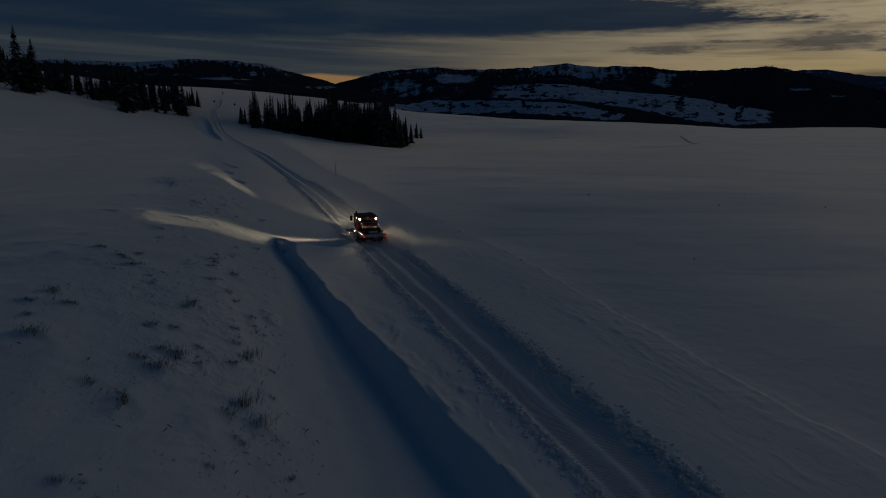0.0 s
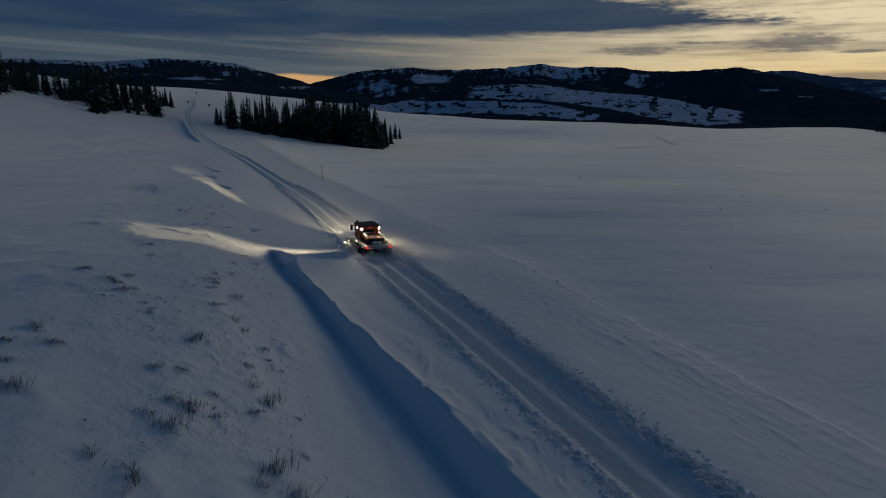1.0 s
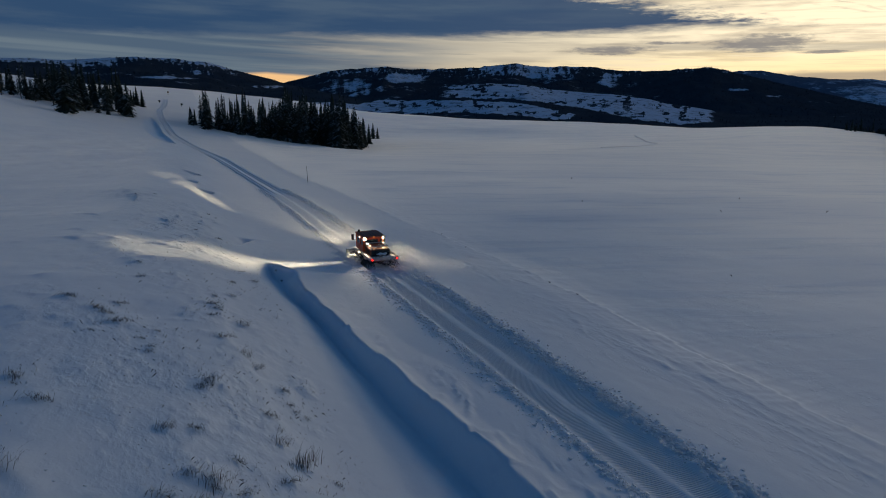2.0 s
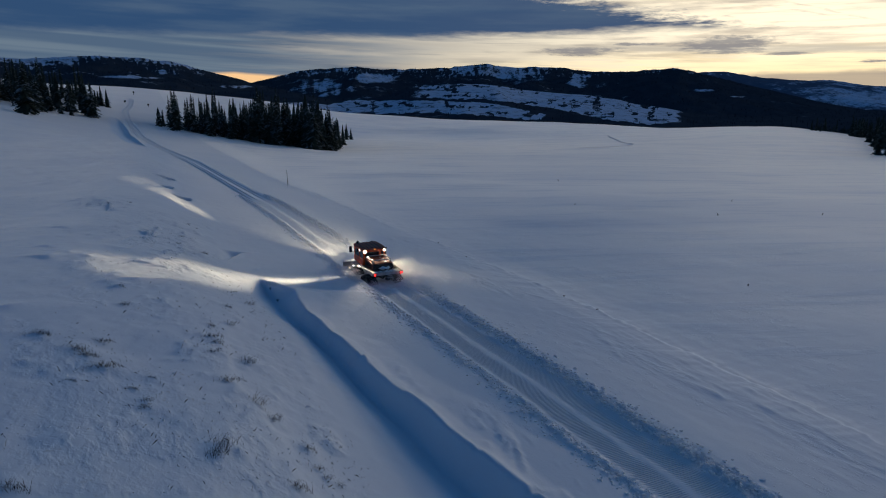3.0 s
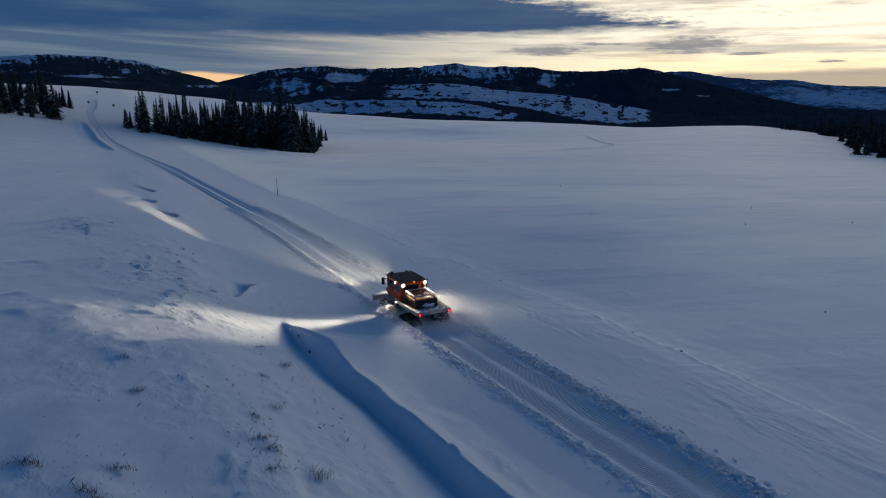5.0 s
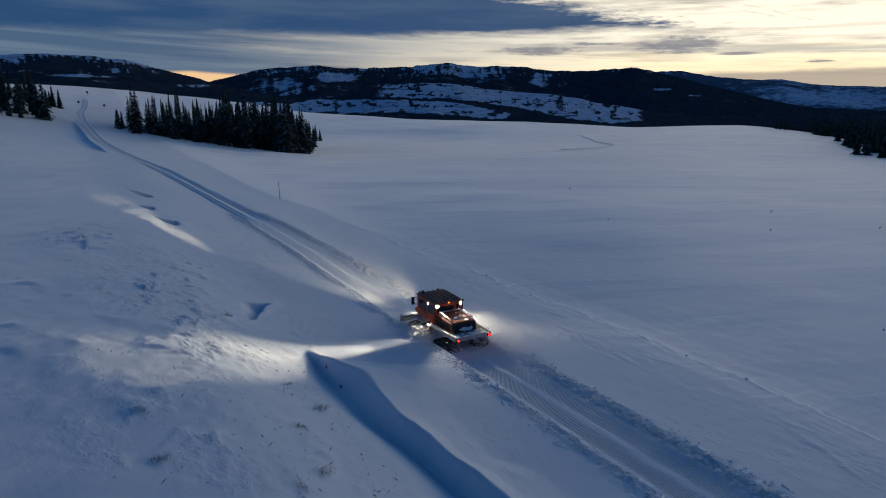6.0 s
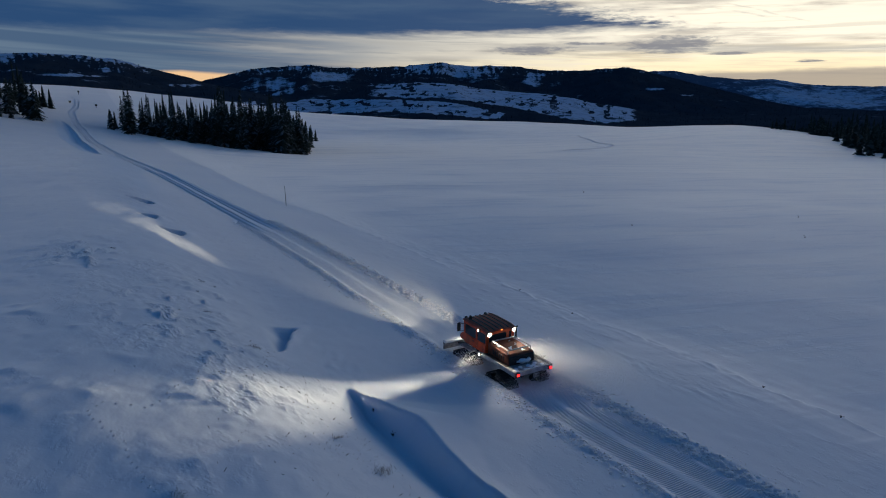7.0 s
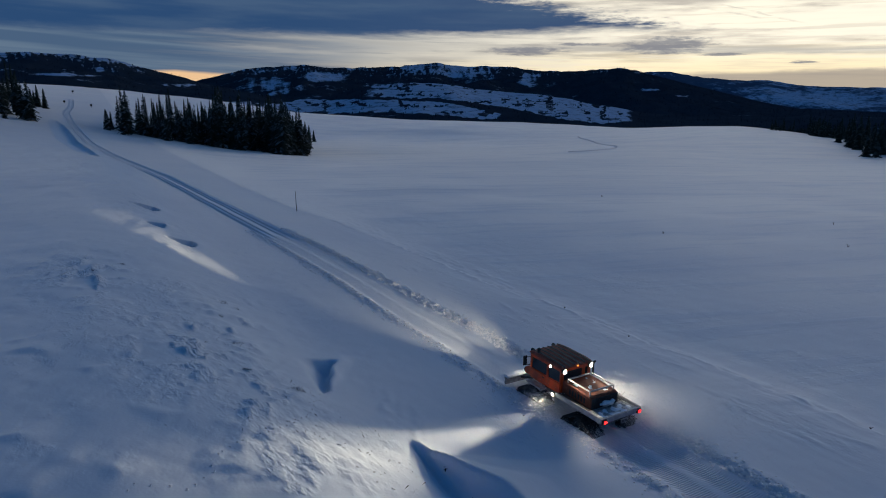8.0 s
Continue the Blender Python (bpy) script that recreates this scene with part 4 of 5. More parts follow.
def snowcat():
    orange = plain("worn_orange_paint", (0.70, 0.085, 0.018), 0.36, vary=0.28, scale=3, bumpy=0.05)
    rusty = plain("dull_rusty_paint", (0.16, 0.040, 0.018), 0.75, vary=0.4, scale=5, bumpy=0.1)
    black = plain("black_rubber", (0.022, 0.022, 0.024), 0.75, vary=0.4, scale=9, bumpy=0.3)
    steel = plain("dark_chassis_steel", (0.05, 0.05, 0.055), 0.5, 0.6, scale=7, bumpy=0.2)
    alloy = plain("frosted_aluminium", (0.40, 0.41, 0.43), 0.5, 0.7, vary=0.25, scale=5, bumpy=0.1)
    frost = plain("snow_crust", (0.80, 0.83, 0.87), 0.7, vary=0.08, scale=8, bumpy=0.6)
    roofing = plain("dark_red_roof_metal", (0.33, 0.070, 0.038), 0.55, 0.0, scale=5, bumpy=0.1)
    glass, gt, gb = material("cab_glass")
    gb.inputs["Base Color"].default_value = (0.03, 0.035, 0.04, 1)
    gb.inputs["Roughness"].default_value = 0.06
    inside = plain("dark_interior", (0.03, 0.03, 0.032), 0.8)
    white_lamp = lamp_glass("work_lamp_glass", (1.0, 0.86, 0.62), 45)
    amber_lamp = lamp_glass("amber_lamp_glass", (1.0, 0.32, 0.04), 2)
    red_lamp = lamp_glass("red_lamp_glass", (1.0, 0.012, 0.010), 7)

    root = new("snowcat")
    x, y, z = spot_sv(49.9, 0.10)
    root.matrix_world = pose(x, y, z - 0.21, 0.6, 0, HEADING)
    tagged(root, "orange four-track snowcat with a flatbed, lamps lit, on the trail", "snowcat")

    # chassis and axles
    bm = bmesh.new()
    for sx in (-0.42, 0.42):
        box(bm, sx - 0.06, sx + 0.06, -2.3, 2.0, 0.70, 0.86, 0.015)
    for yy in (-1.45, 1.35):
        rod(bm, (-1.0, yy, 0.56), (1.0, yy, 0.56), 0.07, 10)
        bmesh.ops.create_uvsphere(bm, u_segments=10, v_segments=6, radius=0.19, matrix=Matrix.Translation((0, yy, 0.56)))
    box(bm, -0.36, 0.36, -0.6, 0.7, 0.50, 0.72, 0.03)
    part("chassis", bm, steel, root)

    # four track units
    loop = track_line()
    for sx in (-1, 1):
        for yy in (-1.42, 1.38):
            unit = new("track_unit")
            unit.parent = root
            unit.location = (sx * 0.86, yy, -0.08)
            bm = bmesh.new()
            n, wide = len(loop), 0.30
            outer = [[bm.verts.new((xx, p[0], p[1])) for p in loop] for xx in (-wide, wide)]
            inner = [[bm.verts.new((xx, p[0] * 0.955, 0.42 + (p[1] - 0.42) * 0.90)) for p in loop] for xx in (-wide, wide)]
            for i in range(n):
                j = (i + 1) % n
                bm.faces.new((outer[0][i], outer[0][j], outer[1][j], outer[1][i]))
                bm.faces.new((inner[0][i], inner[1][i], inner[1][j], inner[0][j]))
                bm.faces.new((outer[0][i], inner[0][i], inner[0][j], outer[0][j]))
                bm.faces.new((outer[1][i], outer[1][j], inner[1][j], inner[1][i]))
            bmesh.ops.recalc_face_normals(bm, faces=bm.faces[:])
            belt = part("belt", bm, black, unit)
            bar = None
            length = [0.0]
            for i in range(n):
                length.append(length[-1] + (loop[(i + 1) % n] - loop[i]).length)
            count = 30
            for c in range(count):
                d = length[-1] * c / count
                i = max(k for k in range(n) if length[k] <= d)
                f = (d - length[i]) / max(1e-6, length[i + 1] - length[i])
                p, q = loop[i], loop[(i + 1) % n]
                at, way = p.lerp(q, f), (q - p).normalized()
                if bar is None:
                    bb = bmesh.new()
                    box(bb, -0.31, 0.31, -0.022, 0.022, -0.005, 0.045)
                    bar = part("cleat", bb, black, unit)
                    grouser = bar
                else:
                    grouser = new("cleat", bar.data)
                    grouser.parent = unit
                grouser.matrix_basis = pose(0, at.x, at.y, math.degrees(math.atan2(way.y, way.x)), 0, 0) @ Matrix.Rotation(math.pi, 4, "X")
            for wy, wz, wr in ((-0.55, 0.31, 0.17), (-0.18, 0.28, 0.14), (0.18, 0.28, 0.14), (0.55, 0.31, 0.17), (0.0, 0.60, 0.15)):
                bm = bmesh.new()
                rod(bm, (-0.24, wy, wz), (0.24, wy, wz), wr, 16)
                rod(bm, (-0.27, wy, wz), (0.27, wy, wz), wr * 0.4, 10)
                part("wheel", bm, steel, unit)
            bm = prism(bmesh.new(), [(-0.62, 0.33), (0.62, 0.33), (0.16, 0.62), (-0.16, 0.62)], -0.10, 0.10, 0.02)
            part("carrier", bm, steel, unit)
            # snow packed on the upper run
            bm = bmesh.new()
            bmesh.ops.create_icosphere(bm, subdivisions=3, radius=1, matrix=Matrix.Translation((0, 0.28, 0.70)) @ pose(0, 0, 0, -26) @ Matrix.Diagonal((0.16, 0.22, 0.05, 1)))
            for vtx in bm.verts:
                vtx.co += 0.03 * Vector(noise.noise_vector(vtx.co * 6 + Vector((sx, yy, 0))))
            part("packed_snow", bm, frost, unit, "white snow packed on the belt", True)

    # deck with its rails
    bm = bmesh.new()
    box(bm, -0.97, 0.97, -2.42, 0.05, 0.94, 1.00, 0.012)
    part("deck", bm, steel, root)
    for x0, x1, y0, y1 in ((-1.01, -0.965, -2.46, 0.0), (0.965, 1.01, -2.46, 0.0), (-1.01, 1.01, -2.50, -2.44)):
        bm = box(bmesh.new(), x0, x1, y0, y1, 0.90, 1.11, 0.012)
        part("deck_rail", bm, alloy, root, "pale aluminium deck rail")
    bm = bmesh.new()
    for xx in (-0.45, 0.0, 0.45):
        box(bm, xx - 0.03, xx + 0.03, -2.47, 0.0, 0.86, 0.94)
    part("cross_bearer", bm, steel, root)
    bm = bmesh.new()
    for i in range(9):
        yy = -2.38 + i * 0.085
        box(bm, -0.93, 0.93, yy - 0.03, yy + 0.03, 1.0, 1.014)
    part("deck_plank", bm, alloy, root)
    bm = bmesh.new()
    bmesh.ops.create_grid(bm, x_segments=36, y_segments=14, size=1, matrix=Matrix.Translation((0.02, -2.08, 1.02)) @ Matrix.Diagonal((0.90, 0.30, 1, 1)))
    for vtx in bm.verts:
        edge = max(abs(vtx.co.x) / 0.92, abs(vtx.co.y + 2.08) / 0.31)
        vtx.co.z += 0.07 * max(0.0, 1 - edge ** 4) * (0.6 + 1.2 * noise.noise(vtx.co * 4)) - 0.04
    part("deck_snow", bm, frost, root, "drifted snow lying on the deck", True)

    # number plate and hitch under the tail
    bm = box(bmesh.new(), -0.02, 0.30, -2.515, -2.49, 0.70, 0.87, 0.006)
    part("number_plate", bm, alloy, root, "small white plate")
    bm = bmesh.new()
    for k in range(4):
        box(bm, 0.02 + k * 0.07, 0.06 + k * 0.07, -2.522, -2.514, 0.74, 0.83)
    part("plate_bar", bm, black, root)
    bm = rod(box(bmesh.new(), -0.12, 0.12, -2.55, -2.3, 0.56, 0.70, 0.02), (0, -2.55, 0.63), (0, -2.72, 0.63), 0.035)
    part("hitch", bm, steel, root)
    for sx in (-1, 1):
        bm = box(bmesh.new(), sx * 0.86 - 0.11, sx * 0.86 + 0.11, -2.56, -2.46, 0.90, 1.08, 0.02)
        lamp = part("tail_lamp", bm, steel, root)
        bm = box(bmesh.new(), sx * 0.86 - 0.055, sx * 0.86 + 0.055, -2.585, -2.555, 0.94, 1.04, 0.012)
        part("lens", bm, red_lamp, lamp, "glowing red lens")

    # engine house behind the cab
    bm = prism(bmesh.new(), [(-1.62, 1.00), (0.0, 1.00), (0.0, 1.52), (-1.52, 1.46), (-1.62, 1.39)], -0.68, 0.68, 0.03)
    engine = part("engine_cover", bm, rusty, root, "dull rusty brown engine cover")
    bm = box(bmesh.new(), -0.655, 0.655, -1.645, -1.60, 1.02, 1.40, 0.01)
    part("grille", bm, inside, engine, "black radiator grille")
    for k in range(7):
        zz = 1.09 + k * 0.042
        bm = box(bmesh.new(), -0.58, 0.58, -1.662, -1.640, zz, zz + 0.014)
        part("slat", bm, steel, engine)
    for sx in (-1, 1):
        for k in range(6):
            yy = -1.3 + k * 0.16
            bm = box(bmesh.new(), sx * 0.685 - 0.012, sx * 0.685 + 0.012, yy, yy + 0.07, 1.12, 1.34)
            part("vent", bm, inside, engine)
    bm = bmesh.new()
    ring = [(-0.60, -1.45), (0.60, -1.45), (0.60, -0.25), (-0.60, -0.25)]
    for i in range(4):
        (ax, ay), (bx, by) = ring[i], ring[(i + 1) % 4]
        rod(bm, (ax, ay, 1.64), (bx, by, 1.64), 0.032)
        rod(bm, (ax, ay, 1.44), (ax, ay, 1.64), 0.026)
    part("luggage_rail", bm, alloy, root, "frosted white pipe rail")
    bm = bmesh.new()
    bmesh.ops.create_grid(bm, x_segments=40, y_segments=40, size=1, matrix=Matrix.Translation((0, -0.85, 1.445)) @ Matrix.Diagonal((0.56, 0.56, 1, 1)))
    for vtx in bm.verts:
        vtx.co.z += 0.045 * (vtx.co.y + 0.85) + 0.09 * noise.fractal(vtx.co * 3.2, 1.0, 2.0, 4)
    part("cover_snow", bm, frost, engine, "patchy snow on the engine cover", True)
    bm = bmesh.new()
    bmesh.ops.create_icosphere(bm, subdivisions=3, radius=1, matrix=Matrix.Translation((0.05, -1.72, 1.14)) @ Matrix.Diagonal((0.40, 0.12, 0.09, 1)))
    for vtx in bm.verts:
        vtx.co += 0.10 * Vector(noise.noise_vector(vtx.co * 7))
    part("snow_lump", bm, frost, root, "lump of snow against the grille", True)

    # cab: lower walls, pillars, roof
    y0, y1, hw = 0.0, 1.92, 0.78
    bm = prism(bmesh.new(), [(y0, 0.92), (y1 - 0.02, 0.92), (y1 + 0.06, 1.10), (y1 + 0.04, 1.36), (y0, 1.40)], -hw, hw, 0.035)
    cab = part("cab_body", bm, orange, root)
    bm = bmesh.new()
    for sx in (-1, 1):
        for yy in (y0 + 0.03, 0.82, y1 - 0.06):
            box(bm, sx * (hw - 0.05) - 0.04, sx * (hw - 0.05) + 0.04, yy - 0.05, yy + 0.05, 1.34, 1.98, 0.015)
        box(bm, sx * (hw - 0.05) - 0.04, sx * (hw - 0.05) + 0.04, y0 - 0.02, y1 - 0.01, 1.86, 2.0, 0.015)
    box(bm, -hw + 0.02, hw - 0.02, y0 - 0.02, y0 + 0.06, 1.84, 2.0, 0.015)
    box(bm, -hw + 0.02, hw - 0.02, y1 - 0.09, y1 - 0.01, 1.86, 2.0, 0.015)
    for xx in (-0.70, 0.40, 0.70):
        box(bm, xx - 0.08, xx + 0.08, y0 - 0.015, y0 + 0.045, 1.36, 1.86, 0.01)
    part("pillar", bm, orange, cab)
    bm = prism(bmesh.new(), [(y0 - 0.08, 1.99), (y1 + 0.05, 1.99), (y1 + 0.02, 2.07), (y1 - 0.5, 2.11), (y0 + 0.3, 2.10), (y0 - 0.06, 2.05)], -hw - 0.03, hw + 0.03, 0.025)
    roof = part("roof", bm, roofing, root, "dark red ribbed metal roof")
    for k in range(6):
        xx = -0.65 + k * 0.26
        bm = prism(bmesh.new(), [(y0 - 0.06, 2.07), (y0 + 0.3, 2.115), (y1 - 0.5, 2.125), (y1, 2.09), (y1, 2.11), (y1 - 0.5, 2.155), (y0 + 0.3, 2.145), (y0 - 0.06, 2.095)], xx - 0.022, xx + 0.022)
        part("rib", bm, steel, roof)
    # glass
    bm = box(bmesh.new(), -0.62, 0.62, y0 + 0.005, y0 + 0.02, 1.42, 1.86)
    part("rear_window", bm, glass, cab, "dark rear window glass")
    bm = box(bmesh.new(), -0.70, 0.70, y1 - 0.05, y1 - 0.035, 1.36, 1.88)
    part("windscreen", bm, glass, cab, "dark windscreen glass")
    for sx in (-1, 1):
        for ya, yb in ((y0 + 0.10, 0.76), (0.88, y1 - 0.12)):
            bm = box(bmesh.new(), sx * (hw - 0.05) - 0.008, sx * (hw - 0.05) + 0.008, ya, yb, 1.38, 1.87)
            part("side_window", bm, glass, cab, "dark side window glass")
        bm = box(bmesh.new(), sx * (hw + 0.004) - 0.012, sx * (hw + 0.004) + 0.012, 0.86, y1 - 0.10, 0.98, 1.36, 0.01)
        door = part("door", bm, orange, cab)
        bm = box(bmesh.new(), sx * (hw + 0.03) - 0.018, sx * (hw + 0.03) + 0.018, 0.92, 1.06, 1.24, 1.28, 0.006)
        part("handle", bm, steel, door, "black door handle")
        bm = bmesh.new()
        rod(bm, (sx * (hw - 0.02), y1 - 0.06, 1.82), (sx * (hw + 0.22), y1 + 0.04, 1.84), 0.014)
        rod(bm, (sx * (hw - 0.02), y1 - 0.06, 1.48), (sx * (hw + 0.22), y1 + 0.04, 1.50), 0.014)
        box(bm, sx * (hw + 0.22) - 0.09, sx * (hw + 0.22) + 0.09, y1 + 0.02, y1 + 0.07, 1.46, 1.88, 0.015)
        part("mirror", bm, black, cab, "black wing mirror")
        bm = box(bmesh.new(), sx * 0.92 - 0.16, sx * 0.92 + 0.16, 0.75, 1.75, 0.84, 0.90, 0.01)
        part("step", bm, alloy, root, "frosted metal side step")
    bm = bmesh.new()
    for xx in (-0.35, 0.35):
        box(bm, xx - 0.22, xx + 0.22, 0.55, 1.0, 1.25, 1.36, 0.03)
        box(bm, xx - 0.22, xx + 0.22, 0.48, 0.58, 1.30, 1.72, 0.03)
    part("seat", bm, inside, cab)
    # nose and blade
    bm = prism(bmesh.new(), [(1.94, 0.90), (2.42, 0.86), (2.46, 1.05), (2.36, 1.18), (1.96, 1.32)], -0.62, 0.62, 0.03)
    part("nose", bm, orange, root)
    for sx in (-0.45, 0.45):
        part("push_arm", rod(bmesh.new(), (sx, 2.1, 0.70), (sx, 2.86, 0.44), 0.05), steel, root)
    bm = prism(bmesh.new(), [(2.86, 0.28), (2.93, 0.24), (2.97, 0.34), (2.93, 0.46), (2.99, 0.58), (2.92, 0.60), (2.86, 0.46), (2.88, 0.36)], -1.28, 1.28, 0.006)
    blade = part("blade", bm, alloy, root, "frosted steel front blade")
    bm = box(bmesh.new(), -1.30, 1.30, 2.72, 3.04, 0.585, 0.70, 0.04)
    for vtx in bm.verts:
        vtx.co.z += 0.015 * noise.noise(vtx.co * 3)
    part("snow_cap", bm, frost, blade, "white snow lying on the blade", False)
    # lamps on the cab
    for px, py, pz, dy, mat, nm in ((-0.68, y0 - 0.10, 1.92, -1, white_lamp, "work_lamp"), (0.68, y0 - 0.10, 1.92, -1, white_lamp, "work_lamp"),
                                    (-0.50, 2.47, 0.98, 1, white_lamp, "headlamp"), (0.50, 2.47, 0.98, 1, white_lamp, "headlamp")):
        bm = rod(bmesh.new(), (px, py - dy * 0.06, pz), (px, py + dy * 0.03, pz), 0.11, 16)
        rod(bm, (px, py - dy * 0.09, pz), (px, py - dy * 0.05, pz), 0.04)
        lamp = part(nm, bm, black, root)
        bm = rod(bmesh.new(), (px, py + dy * 0.028, pz), (px, py + dy * 0.040, pz), 0.088, 16)
        part("lens", bm, white_lamp, lamp, "bright warm white lens")
    for sx in (-1, 1):
        bm = rod(bmesh.new(), (sx * 0.55, y1 + 0.06, 2.03), (sx * 0.55, y1 + 0.16, 2.03), 0.07, 14)
        rod(bm, (sx * 0.55, y1 - 0.02, 2.03), (sx * 0.55, y1 + 0.07, 2.03), 0.02)
        lamp = part("roof_lamp", bm, black, root)
        part("lens", rod(bmesh.new(), (sx * 0.55, y1 + 0.158, 2.03), (sx * 0.55, y1 + 0.17, 2.03), 0.058, 14), white_lamp, lamp, "bright warm white lens")
        bm = rod(bmesh.new(), (sx * (hw + 0.0), 0.55, 1.93), (sx * (hw + 0.07), 0.55, 1.93), 0.06, 12)
        lamp = part("side_lamp", bm, black, root)
        part("lens", rod(bmesh.new(), (sx * (hw + 0.068), 0.55, 1.93), (sx * (hw + 0.08), 0.55, 1.93), 0.05, 12), white_lamp, lamp, "bright warm white lens")
        bm = box(bmesh.new(), sx * 1.0 - 0.05, sx * 1.0 + 0.05, 0.03, 0.16, 0.90, 1.03, 0.015)
        lamp = part("flank_lamp", bm, black, root)
        bm = box(bmesh.new(), sx * 1.058 - 0.008, sx * 1.058 + 0.008, 0.045, 0.145, 0.92, 1.01, 0.003)
        part("lens", bm, white_lamp, lamp, "warm glowing lens")
    bm = box(bmesh.new(), -0.04, 0.04, y0 - 0.12, y0 - 0.07, 2.0, 2.05, 0.012)
    part("marker_lamp", bm, amber_lamp, root, "small amber marker lamp")
    bm = rod(bmesh.new(), (-0.62, 1.55, 2.10), (-0.62, 1.55, 2.22), 0.07, 14)
    bmesh.ops.create_uvsphere(bm, u_segments=14, v_segments=8, radius=0.075, matrix=Matrix.Translation((-0.62, 1.55, 2.23)))
    part("beacon", bm, black, root, "black domed roof beacon")
    bm = rod(rod(bmesh.new(), (0.74, -0.18, 1.50), (0.74, -0.18, 2.05), 0.045, 12), (0.74, -0.18, 2.05), (0.74, -0.27, 2.12), 0.045, 12)
    part("exhaust_pipe", bm, steel, root)

    # the light that the lamps throw
    def beam(name, at, to, watts, wide, blend=0.6, radius=0.06):
        ld = bpy.data.lights.new(name, "SPOT")
        ld.energy, ld.spot_size, ld.spot_blend, ld.shadow_soft_size = watts, radians(wide), blend, radius
        ld.color = (1.0, 0.84, 0.58)
        ob = new(name, ld)
        ob.parent = root
        ob.matrix_basis = look(at, to)
    for sx in (-1, 1):
        beam("headlamp_light", (sx * 0.50, 2.56, 0.98), (sx * 2.4, 30.0, 1.0), 500, 36, 1.0)
        beam("high_beam_light", (sx * 0.50, 2.57, 0.98), (sx * 1.0, 30.0, 1.1), 2600, 15, 1.0)
        beam("roof_lamp_light", (sx * 0.55, 2.12, 2.03), (sx * 1.7, 15.0, 0.1), 1900, 32, 1.0)
        beam("work_lamp_light", (sx * 0.68, -0.18, 1.92), (sx * 1.3, -7.0, 0.1), 330, 76, 1.0)
    beam("side_lamp_light", (-0.92, 0.55, 1.93), (-14.5, -3.8, 2.9), 4200, 30, 1.0)
    beam("flank_lamp_light", (-1.12, 0.09, 0.97), (-10.1, -0.6, 1.05), 3200, 26, 1.0)
    beam("flank_lamp_light", (-1.12, 0.09, 0.97), (-4.2, 0.1, 0.25), 280, 38, 1.0)
    beam("flank_lamp_light", (1.12, 0.09, 0.97), (4.4, -1.6, 0.2), 620, 80, 1.0)
    beam("spot_lamp_light", (-0.95, 2.60, 1.25), (-11.3, 34.0, 2.0), 20000, 7, 1.0)


snowcat()


# ---- small things on the snow ----
def clods(name, label, side, seed):
    """Broken snow thrown up along one edge of the trail."""
    rnd = random.Random(seed)
    shapes = []
    for level in (0, 1):
        base = bmesh.new()
        if level:
            bmesh.ops.create_icosphere(base, subdivisions=1, radius=1)
        else:
            for p in ((1, 0, 0), (-1, 0, 0), (0, 1, 0), (0, -1, 0), (0, 0, 1), (0, 0, -1)):
                base.verts.new(p)
            bmesh.ops.convex_hull(base, input=base.verts[:])
        base.verts.index_update()
        shapes.append(([v.co.copy() for v in base.verts], [tuple(v.index for v in f.verts) for f in base.faces]))
        base.free()
    spots = []
    for k in range(20000 if side > 0 else 13000):
        s = 8 + 84 * rnd.random() ** 1.25
        c = 1.10 + 0.95 * rnd.betavariate(1.5, 1.9) + 0.7 * rnd.random() ** 5 if side > 0 else 1.12 + 0.60 * rnd.betavariate(1.5, 1.8) + 0.7 * rnd.random() ** 5
        spots.append((s, side * c, (0.014 + 0.058 * rnd.random() ** 3.2) * (1.0 if side > 0 else 0.8)))
    ss, cc = np.array([p[0] for p in spots]), np.array([p[1] for p in spots])
    vv = cc + trail_bend(ss) - 0.2 + 0.10 * fbm(ss / 4, ss * 0, 41, 3)
    zz = ground_height(ss, vv)[0]
    verts, faces = [], []
    for (s, c, size), v, z in zip(spots, vv, zz):
        x, y = sv(s, v)
        b = len(verts)
        ico, tri = shapes[1 if size > 0.045 else 0]
        turn = Euler((rnd.random() * 6, rnd.random() * 6, rnd.random() * 6)).to_matrix()
        flat = rnd.uniform(0.5, 0.9)
        lift = 0.06 * rnd.random() ** 2 * math.exp(-((abs(c) - (1.55 if side > 0 else 1.4)) / 0.26) ** 2)
        for p in ico:
            q = turn @ (p * rnd.uniform(0.35, 1.5))
            verts.append((x + q.x * size * 1.2, y + q.y * size * 1.2, z + lift + size * 0.35 + q.z * size * flat))
        faces += [tuple(b + i for i in f) for f in tri]
    tagged(raw_mesh(name, verts, faces, CLOD), label, "snow clods", kind="stuff")




def loose_snow(name, color, through_):
    """Broken snow: pale, rough, and letting part of the light through."""
    m = plain(name, color, 0.8, vary=0.06, scale=3, bumpy=0.3)
    t = m.node_tree
    thin = t.nodes.new("ShaderNodeBsdfTranslucent")
    thin.inputs["Color"].default_value = (*color, 1)
    both = t.nodes.new("ShaderNodeMixShader")
    both.inputs[0].default_value = through_
    t.links.new(t.nodes["Principled BSDF"].outputs[0], both.inputs[1])
    t.links.new(thin.outputs[0], both.inputs[2])
    t.links.new(both.outputs[0], t.nodes["Material Output"].inputs["Surface"])
    return m


CLOD = loose_snow("broken_snow", (0.93, 0.93, 0.94), 0.38)
SPRAY = loose_snow("flung_snow", (0.92, 0.92, 0.93), 0.6)
clods("snow_clods", "broken white snow clods along the trail's western edge", -1, 3)
clods("snow_clods", "broken white snow clods along the trail's eastern edge", 1, 4)

